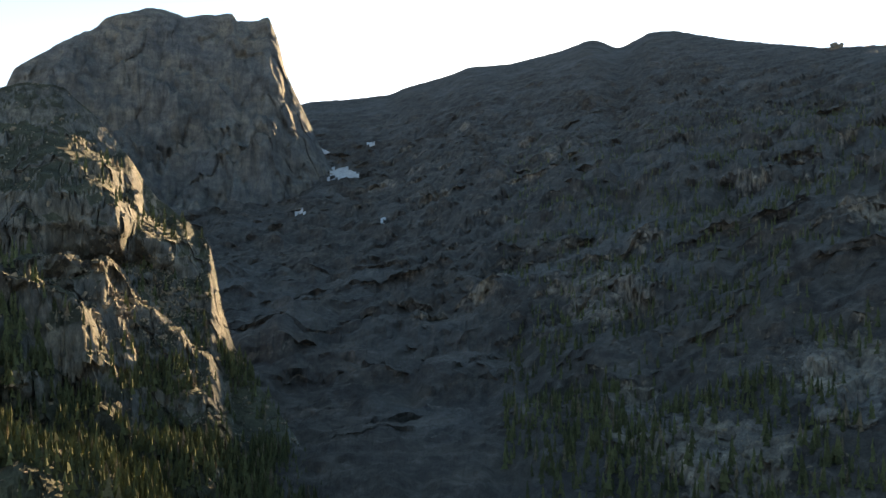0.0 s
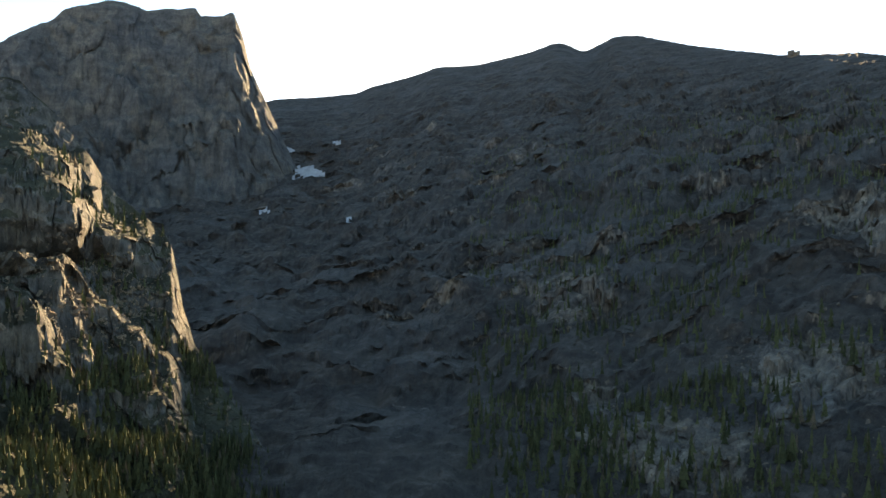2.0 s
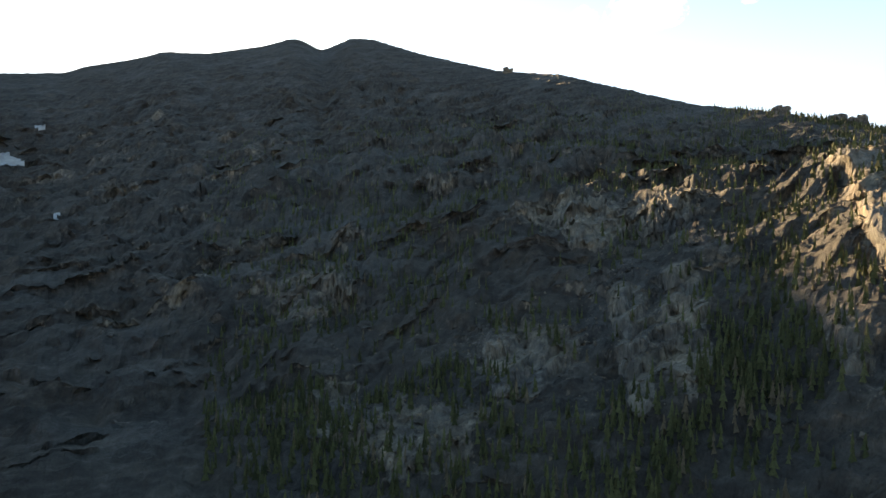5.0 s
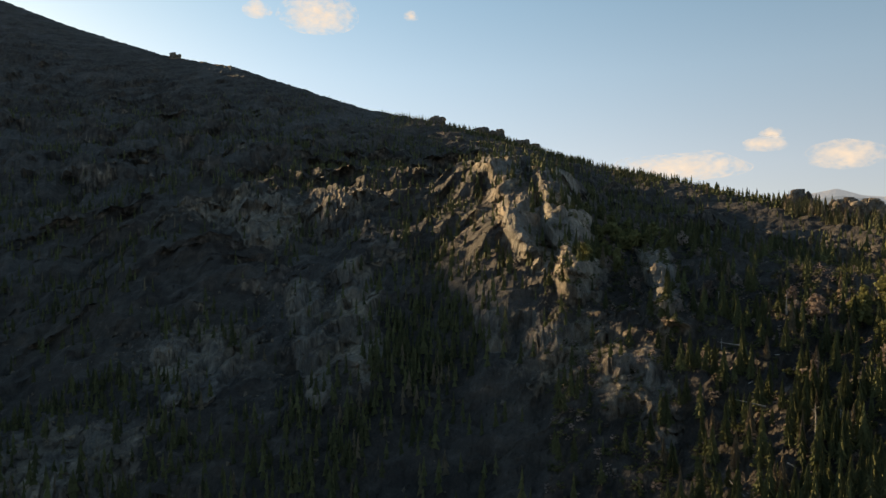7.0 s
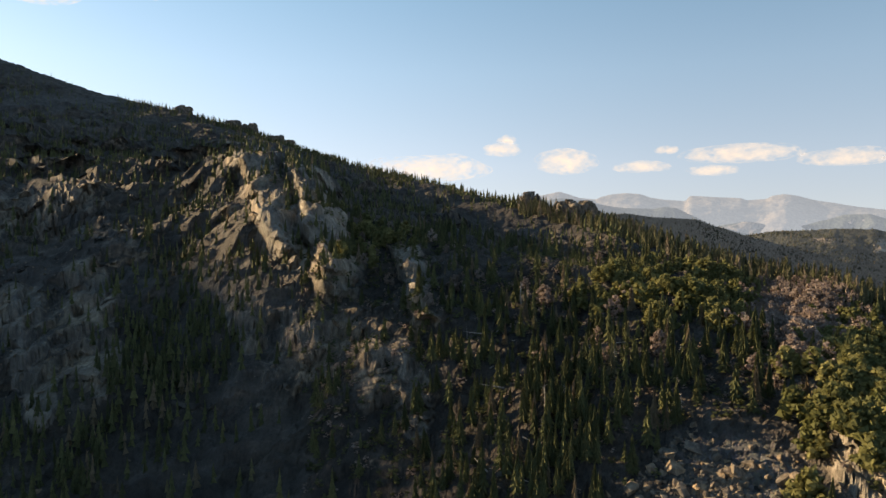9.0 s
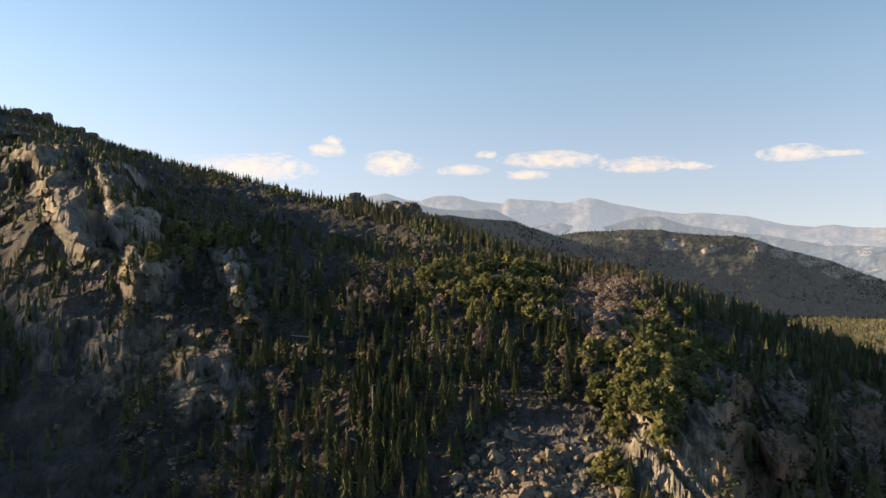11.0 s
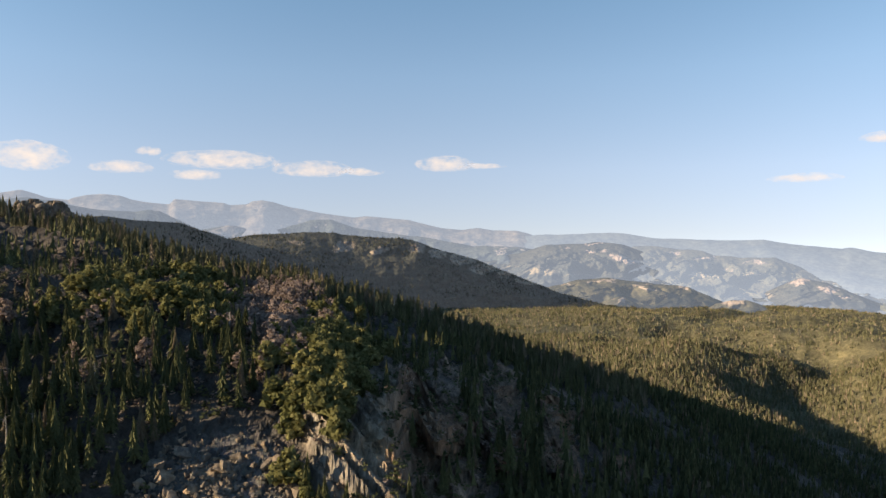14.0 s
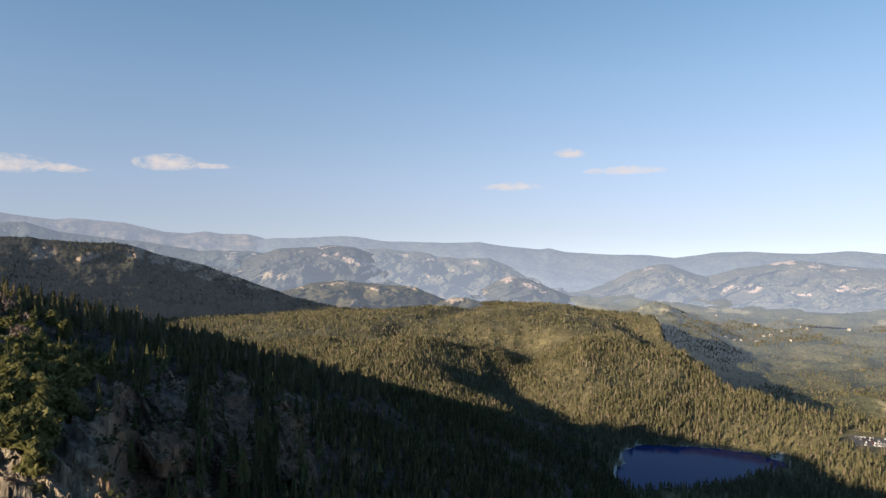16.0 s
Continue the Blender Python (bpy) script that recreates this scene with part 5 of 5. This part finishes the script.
def knob(b, el_top, wide, tall, seed, label):
    """A jointed rock that stands on the crest."""
    r = float(curve_at(CREST_R, b)) * 0.985
    x, y = polar(b, r)
    w, high = r * math.radians(wide) / 2, r * math.radians(tall)
    z = EYE_Z + r * math.tan(math.radians(el_top)) - high
    V, F = SHELL
    p = V / (np.abs(V) ** 4).sum(-1, keepdims=True) ** 0.25
    a = math.radians(b)
    px, py, pz = p[:, 0] * w, p[:, 1] * w * 0.7, (p[:, 2] * 0.75 + 0.25) * high
    gx, gy, gz = x + px * math.cos(a) + py * math.sin(a), y - px * math.sin(a) + py * math.cos(a), z + pz
    block = max(w * 0.5, 2.0)
    v1, e1 = cells(gx, gy, gz, block, seed)
    n = fbm(gx, gy, gz, block * 2, 3, seed)
    out = 1 + (0.16 * v1 + 0.18 * n - 0.12 * np.clip(1 - e1 * 6, 0, 1))
    gx, gy, gz = x + (gx - x) * out, y + (gy - y) * out, gz + np.clip(p[:, 2], 0, 1) * 0.22 * high * v1
    ob = mesh_object("rock_knob", np.stack([gx, gy, gz], -1), F.ravel(), 4, MAT_CRAG, smooth=False)
    tagged(ob, label, "rock", "rock knobs of the crest")


for k, (b, top, wide, tall) in enumerate(((30.0, 13.5, 0.9, 0.5), (50.9, 9.45, 1.2, 0.55), (54.6, 8.5, 1.3, 0.7), (55.9, 8.3, 1.2, 0.7), (58.0, 7.5, 1.2, 0.6), (59.0, 7.1, 0.9, 0.5), (79.0, 2.85, 1.7, 1.3), (81.9, 2.3, 1.8, 1.2), (83.2, 2.1, 2.2, 1.3), (84.6, 1.3, 1.6, 0.9))):
    knob(b, top, wide, tall, 1100 + k * 20, "dark jointed rock knob on the ridge crest")


# ---- boulders of the talus ----
def stone_mesh(seed, points):
    g = np.random.default_rng(seed)
    bm = bmesh.new()
    for _ in range(points):
        q = g.uniform(-1, 1, 3)
        q /= max(np.abs(q).max(), 0.75)
        bm.verts.new((q[0] * 0.62, q[1] * 0.5, q[2] * 0.42))
    res = bmesh.ops.convex_hull(bm, input=bm.verts)
    bmesh.ops.delete(bm, geom=[v for v in bm.verts if not v.link_faces], context="VERTS")
    return bm


STONES = []
for k in range(12):
    bm = stone_mesh(1300 + k, 15)
    me = bpy.data.meshes.new("boulder")
    bm.to_mesh(me)
    bm.free()
    me.materials.append(MAT_BOULDER)
    STONES.append(me)


def talus(x, y, z, up):
    b, e = bearing(x, y), elevation(x, y, z)
    return on_talus(x, y, z) * np.clip((-14.6 - e) / 3.5, 0.03, 1) ** 2 * (0.25 + clump(x, y, 14, 305, -0.3, 2)) * (e > -24) * (np.hypot(x, y) > 150)


g = np.random.default_rng(77)
for k, p in enumerate(scatter(RIDGE, 290, talus, 19)):
    size = min(4.2, 1.2 * (1 - g.random()) ** -0.5)
    ob = new("boulder", STONES[k % 12])
    ob.matrix_world = Matrix.LocRotScale(Vector(p) + Vector((0, 0, size * 0.16)), Euler(g.uniform(-0.6, 0.6, 2).tolist() + [g.uniform(0, 6.28)]), Vector((size, size * g.uniform(0.8, 1.2), size * g.uniform(0.8, 1.15))))
    tagged(ob, "angular tan granite boulder on the talus slope", "boulder", "boulders of the talus")


def rubble(name, label, places, sizes, material, seed):
    shapes = []
    for k in range(5):
        bm = stone_mesh(seed + k, 9)
        bm.verts.index_update()
        bmesh.ops.triangulate(bm, faces=bm.faces)
        shapes.append((np.array([v.co[:] for v in bm.verts]), np.array([[v.index for v in f.verts] for f in bm.faces])))
        bm.free()
    g = np.random.default_rng(seed)
    VV, FF, TT, off = [], [], [], 0
    for p in places:
        V, F = shapes[g.integers(0, 5)]
        m = np.array(Euler(g.uniform(0, 6.28, 3).tolist()).to_matrix()) * min(sizes[1], sizes[0] * (1 - g.random()) ** -0.4)
        VV.append(V @ m.T + p)
        FF.append(F + off)
        off += len(V)
    tagged(mesh_object(name, np.concatenate(VV), np.concatenate(FF).ravel(), 3, material, smooth=False), label, "rubble", kind="stuff")


rubble("talus_rubble", "broken tan and grey stones of the talus", scatter(RIDGE, 3400, talus, 23), (0.6, 2.2), MAT_BOULDER, 1400)
rubble("scree", "loose grey stones on the rocky slopes",
       scatter(RIDGE, 3500, lambda x, y, z, up: (np.hypot(x, y) < 520) * (bearing(x, y) > 15) * (bearing(x, y) < 128) * (0.06 + bareness(bearing(x, y), elevation(x, y, z))), 29), (0.8, 3.0), MAT_CRAG, 1450)
rubble("scree", "pale broken stones on the sunny spur", scatter(SPUR, 3800, lambda x, y, z, up: (np.hypot(x, y) < 620) * (0.04 + spot(bearing(x, y), elevation(x, y, z), -24.5, -5.5, 4.5, 2.6) * (0.15 + clump(x, y, 45, 91, -0.2, 2))), 31), (0.9, 4.0), MAT_BOULDER, 1500)


# ---- single trees that stand nearest ----
def tree_mesh(name, shape, material):
    V, F = shape
    me = bpy.data.meshes.new(name)
    me.from_pydata(V.tolist(), [], F.tolist())
    me.materials.append(material)
    return me


def tree(name, crown, trunk, label, category, group):
    base = new(name)
    for part_name, me in (("trunk", trunk), ("crown", crown)):
        o = new(part_name, me)
        o.parent = base
    return tagged(base, label, category, group)


FIR_BIG = [fir_shape(200 + k, 16, 8, w) for k, w in enumerate((0.145, 0.165, 0.13, 0.18, 0.15, 0.17))]
BUSH_BIG = [bushy_shape(220 + k, 24, 34) for k in range(4)]
DRY_BIG = [bushy_shape(230 + k, 22, 24, 0.75) for k in range(3)]
STEM = tree_mesh("trunk", stem_shape(0.93, 0.016, 0.003), MAT_BARK)
STEM_SHORT = tree_mesh("trunk", stem_shape(0.75, 0.022, 0.008), MAT_BARK)
STEM_DRY = tree_mesh("trunk", stem_shape(0.9, 0.02, 0.005), MAT_SNAG)
firs = [tree("fir_tree", tree_mesh("crown", f, MAT_FIR), STEM, "slender dark green fir on the slope", "fir tree", "firs of the slope") for f in FIR_BIG]
bushes = [tree("pine_tree", tree_mesh("crown", f, MAT_PINE), STEM_SHORT, "rounded yellow-green pine among rocks", "pine tree", "pines of the slope") for f in BUSH_BIG]
drys = [tree("dead_tree", tree_mesh("crown", f, MAT_DRY), STEM_DRY, "grey-brown dead pine with bare twigs", "dead tree", "dead pines of the slope") for f in DRY_BIG]


def plant(models, places, heights, seed):
    g = np.random.default_rng(seed)
    for k, p in enumerate(places):
        h = g.uniform(*heights)
        w = h * g.uniform(0.85, 1.2)
        m = Matrix.LocRotScale(Vector(p) - Vector((0, 0, 0.3)), Euler((g.normal(0, 0.02), g.normal(0, 0.02), g.uniform(0, 6.28))), None)
        model = models[k % len(models)]
        ob = model if k < len(models) else copy_thing(model, m)
        ob.matrix_basis = m @ Matrix.Diagonal((w, w, h, 1))


near_only = lambda f, far: (lambda x, y, z, up: f(x, y, z, up) * (np.hypot(x, y) < far) * (elevation(x, y, z) > -24) * (bearing(x, y) > 68))
plant(firs, scatter(RIDGE, 260, near_only(firs_near, 300), 37), (8, 15), 41)
plant(bushes, scatter(RIDGE, 110, near_only(pines, 330), 43), (6, 11), 47)
plant(drys, scatter(RIDGE, 60, near_only(dead, 340), 53), (6, 12), 59)


# ---- lake shore and car park ----
g = np.random.default_rng(91)
shore = []
for k in range(400):
    b = 150 + 14 * g.random()
    r = np.linspace(900, 1060, 320)
    sd = lake_shore(np.full(320, b), r)
    hit = np.argmax((sd > 0.0) & (r > LAKE_R))
    if sd[hit] > 0 and (b > 154 or g.random() < 0.25):
        x, y = polar(b, r[hit] + g.normal(1.5, 1.2))
        shore.append((x, y, 0.3))
rubble("shore_stones", "pale stones along the lake shore", np.array(shore[:260]), (0.9, 3.5), MAT_SNAG, 1600)

CAR_PARK = (169.2, 1015.0)


def car_park():
    cx, cy = polar(*CAR_PARK)
    X, Y, Z, _ = GROUND
    near = np.argmin((X - cx) ** 2 + (Y - cy) ** 2)
    level = float(Z.ravel()[near]) + 0.35
    bm = bmesh.new()
    bmesh.ops.create_cube(bm, size=1.0)
    bmesh.ops.scale(bm, vec=(96, 46, 8), verts=bm.verts)
    bmesh.ops.bevel(bm, geom=bm.edges[:], offset=0.6, segments=1, affect="EDGES")
    me = bpy.data.meshes.new("pavement")
    bm.to_mesh(me)
    bm.free()
    me.materials.append(plain_material("asphalt", (0.06, 0.06, 0.065), (0.13, 0.13, 0.13), 3.0, 0.9))
    ob = new("pavement", me)
    ob.matrix_world = pose(cx, cy, level - 4, 0, 0, 25)
    tagged(ob, "grey asphalt car park among the trees", "car park", kind="structure")
    glass, m2, _, p2 = nodes_of("car_glass")
    p2.inputs["Base Color"].default_value, p2.inputs["Roughness"].default_value = (0.02, 0.025, 0.03, 1), 0.08
    tyre = plain_material("tyre", (0.015, 0.015, 0.015), (0.03, 0.03, 0.03), 0.2)
    models = []
    for name, tone in (("white", (0.75, 0.75, 0.75)), ("silver", (0.45, 0.46, 0.48)), ("dark", (0.04, 0.05, 0.07)), ("red", (0.3, 0.03, 0.03))):
        paint, _, _, p = nodes_of("paint_" + name)
        p.inputs["Base Color"].default_value, p.inputs["Roughness"].default_value = (*tone, 1), 0.3
        base = new("car")

        def slab(part, size, at, material, narrow=1.0):
            b2 = bmesh.new()
            bmesh.ops.create_cube(b2, size=1.0)
            for v in b2.verts:
                k = narrow if v.co.z > 0 else 1.0
                v.co = (v.co.x * size[0] * k, v.co.y * size[1] * (0.5 + 0.5 * k), v.co.z * size[2])
            bmesh.ops.bevel(b2, geom=b2.edges[:], offset=0.1, segments=2, affect="EDGES")
            mesh = bpy.data.meshes.new(part)
            b2.to_mesh(mesh)
            b2.free()
            mesh.materials.append(material)
            o = new(part, mesh)
            o.parent, o.location = base, at
        slab("body", (4.5, 1.8, 0.75), (0, 0, 0.65), paint)
        slab("cabin", (2.7, 1.65, 0.62), (-0.2, 0, 1.3), glass, 0.72)
        slab("roof", (1.75, 1.3, 0.08), (-0.2, 0, 1.63), paint)
        for sx in (-1.4, 1.4):
            for sy in (-0.82, 0.82):
                b2 = bmesh.new()
                bmesh.ops.create_cone(b2, cap_ends=True, segments=14, radius1=0.33, radius2=0.33, depth=0.22, matrix=pose(0, 0, 0, 90, 0, 0))
                mesh = bpy.data.meshes.new("wheel")
                b2.to_mesh(mesh)
                b2.free()
                mesh.materials.append(tyre)
                o = new("wheel", mesh)
                o.parent, o.location = base, (sx, sy, 0.33)
        tagged(base, "parked " + name + " car on the asphalt lot", "car", "parked cars")
        models.append(base)
    g = np.random.default_rng(5)
    n = 0
    for row in (-17, -5, 7, 18):
        for col in range(26):
            if g.random() < 0.3:
                continue
            m = pose(cx, cy, level, 0, 0, 25) @ pose(-42 + col * 3.3, row, 0, 0, 0, 90 + g.normal(0, 2))
            k = int(g.choice(4, p=(0.4, 0.3, 0.22, 0.08)))
            if n < 4:
                models[n].matrix_basis = m
            else:
                copy_thing(models[k], m)
            n += 1


car_park()


# ---- houses in the valley ----
def house(size, wall, roof):
    """A small house: walls and a gabled roof with eaves. Its long side lies along x."""
    lx, ly, h = size
    base = new("house")
    bm = bmesh.new()
    bmesh.ops.create_cube(bm, size=1.0, matrix=Matrix.Translation((0, 0, h / 2 - 1)) @ Matrix.Diagonal((lx, ly, h + 2, 1)))
    for end in (-1, 1):
        v = [bm.verts.new((end * lx / 2, y, z)) for y, z in ((-ly / 2, h), (ly / 2, h), (0, h + ly * 0.35))]
        bm.faces.new(v)
    q = bmesh.new()
    for side in (-1, 1):
        pts = [(sx * (lx / 2 + 0.6), side * y, z + up) for up in (0, 0.35) for sx in (-1, 1) for y, z in ((0, h + ly * 0.35), (ly / 2 + 0.7, h - 0.5))]
        v = [q.verts.new(p) for p in pts]
        for f in ((0, 1, 3, 2), (4, 6, 7, 5), (0, 4, 5, 1), (2, 3, 7, 6), (0, 2, 6, 4), (1, 5, 7, 3)):
            q.faces.new([v[k] for k in f])
    bmesh.ops.recalc_face_normals(q, faces=q.faces)
    for part_name, b2, material in (("wall", bm, wall), ("roof", q, roof)):
        me = bpy.data.meshes.new(part_name)
        b2.to_mesh(me)
        b2.free()
        me.materials.append(material)
        o = new(part_name, me)
        o.parent = base
    return tagged(base, "small pale house with a gabled roof in the valley", "house", "houses in the valley")


MAT_WALL = plain_material("pale_boards", (0.36, 0.34, 0.31), (0.52, 0.5, 0.46), 2.0)
MAT_ROOF = plain_material("roof_metal", (0.25, 0.25, 0.26), (0.48, 0.48, 0.49), 3.0, 0.6)
homes = [house(q, MAT_WALL, MAT_ROOF) for q in ((11, 8, 4), (16, 9, 5), (8, 6, 3.5))]
g = np.random.default_rng(61)
VX, VY, VZ, _ = VALLEY
for k, (b, r) in enumerate(((158.0, 2660), (158.6, 2690), (159.1, 2740), (159.6, 2700), (160.2, 2800), (160.7, 2860), (161.2, 2900), (161.6, 3000), (161.9, 2960), (159.9, 3080), (160.1, 3120), (163.2, 3180), (163.6, 3120), (166.3, 3160), (157.3, 3300), (162.6, 2780))):
    x, y = polar(b, float(r))
    near = np.argmin((VX - x) ** 2 + (VY - y) ** 2)
    m = pose(x, y, float(VZ.ravel()[near]) + 0.3, 0, 0, g.uniform(0, 180))
    if k < 3:
        homes[k].matrix_basis = m
    else:
        copy_thing(homes[k % 3], m)


# ---- brush and dead wood on the near slope ----
BRUSH = [bushy_shape(260 + k, 5, 9, 1.5) for k in range(4)]


def brushy(x, y, z, up):
    b, r, e = bearing(x, y), np.hypot(x, y), elevation(x, y, z)
    return (r < 420) * (b > 60) * (b < 126) * (e > -24) * np.where(on_talus(x, y, z), 0.12, 1) * (0.3 + clump(x, y, 18, 105, -0.2, 2))


woods("brush", "low dark shrubs between the rocks", scatter(RIDGE, 3000, brushy, 67), BRUSH, (1.6, 4.0), MAT_FIR, 68, (1.0, 1.8))
woods("dry_brush", "low grey-brown dry shrubs on the slope", scatter(RIDGE, 1300, brushy, 69), BRUSH, (1.4, 3.4), MAT_DRY, 70, (1.0, 1.8))


def snag_mesh(seed):
    """A bare bleached trunk with stubs of branches. Unit high."""
    g = np.random.default_rng(seed)
    bm = bmesh.new()
    rings = []
    for k in range(7):
        f = k / 6
        cx, cy = 0.012 * math.sin(f * 4 + seed), 0.012 * math.cos(f * 3 + seed)
        rings.append([bm.verts.new((cx + (0.03 * (1 - f) + 0.004) * math.cos(a), cy + (0.03 * (1 - f) + 0.004) * math.sin(a), f - 0.04)) for a in np.linspace(0, 2 * math.pi, 7)[:-1]])
    for lo, hi in zip(rings, rings[1:]):
        for i in range(6):
            bm.faces.new((lo[i], lo[(i + 1) % 6], hi[(i + 1) % 6], hi[i]))
    bm.faces.new(rings[-1])
    trunk = bpy.data.meshes.new("trunk")
    bm.to_mesh(trunk)
    bm.free()
    trunk.materials.append(MAT_SNAG)
    stubs = []
    for k in range(9):
        bm = bmesh.new()
        z, a, n = 0.3 + 0.6 * g.random(), g.random() * 6.28, 0.06 + 0.12 * g.random()
        bmesh.ops.create_cone(bm, segments=4, radius1=0.008, radius2=0.002, depth=n, cap_ends=True,
                              matrix=Matrix.Translation((math.cos(a) * n * 0.5, math.sin(a) * n * 0.5, z)) @ Euler((0, math.pi / 2 - 0.4 + 0.5 * g.random(), a)).to_matrix().to_4x4())
        me = bpy.data.meshes.new("branch")
        bm.to_mesh(me)
        bm.free()
        me.materials.append(MAT_SNAG)
        stubs.append(me)
    return trunk, stubs


snags = []
for k in range(3):
    base = new("snag")
    trunk, stubs = snag_mesh(300 + k)
    for part_name, me in [("trunk", trunk)] + [("branch", q) for q in stubs]:
        o = new(part_name, me)
        o.parent = base
    snags.append(tagged(base, "bare bleached dead trunk with branch stubs", "dead tree", "bleached trunks"))
bleached = lambda x, y, z, up: near_forest(x, y, z, up) * (bearing(x, y) > 72) * (bearing(x, y) < 106) * (elevation(x, y, z) > -20) * (np.hypot(x, y) < 330)
plant(snags, scatter(RIDGE, 26, bleached, 71), (5, 10), 73)

logs = []
for k in range(2):
    trunk, _ = snag_mesh(320 + k)
    logs.append(trunk)
g = np.random.default_rng(83)
for k, p in enumerate(scatter(RIDGE, 30, lambda x, y, z, up: (np.hypot(x, y) < 300) * (bearing(x, y) > 74) * (bearing(x, y) < 104) * (elevation(x, y, z) > -21) * (elevation(x, y, z) < -8), 79)):
    ob = new("fallen_log", logs[k % 2])
    n = g.uniform(5, 11)
    ob.matrix_world = Matrix.LocRotScale(Vector(p) + Vector((0, 0, 0.5)), Euler((math.radians(78 + 8 * g.random()), 0, g.uniform(0, 6.28))), Vector((n, n, n)))
    tagged(ob, "bleached fallen log lying on the slope", "log", "fallen logs")
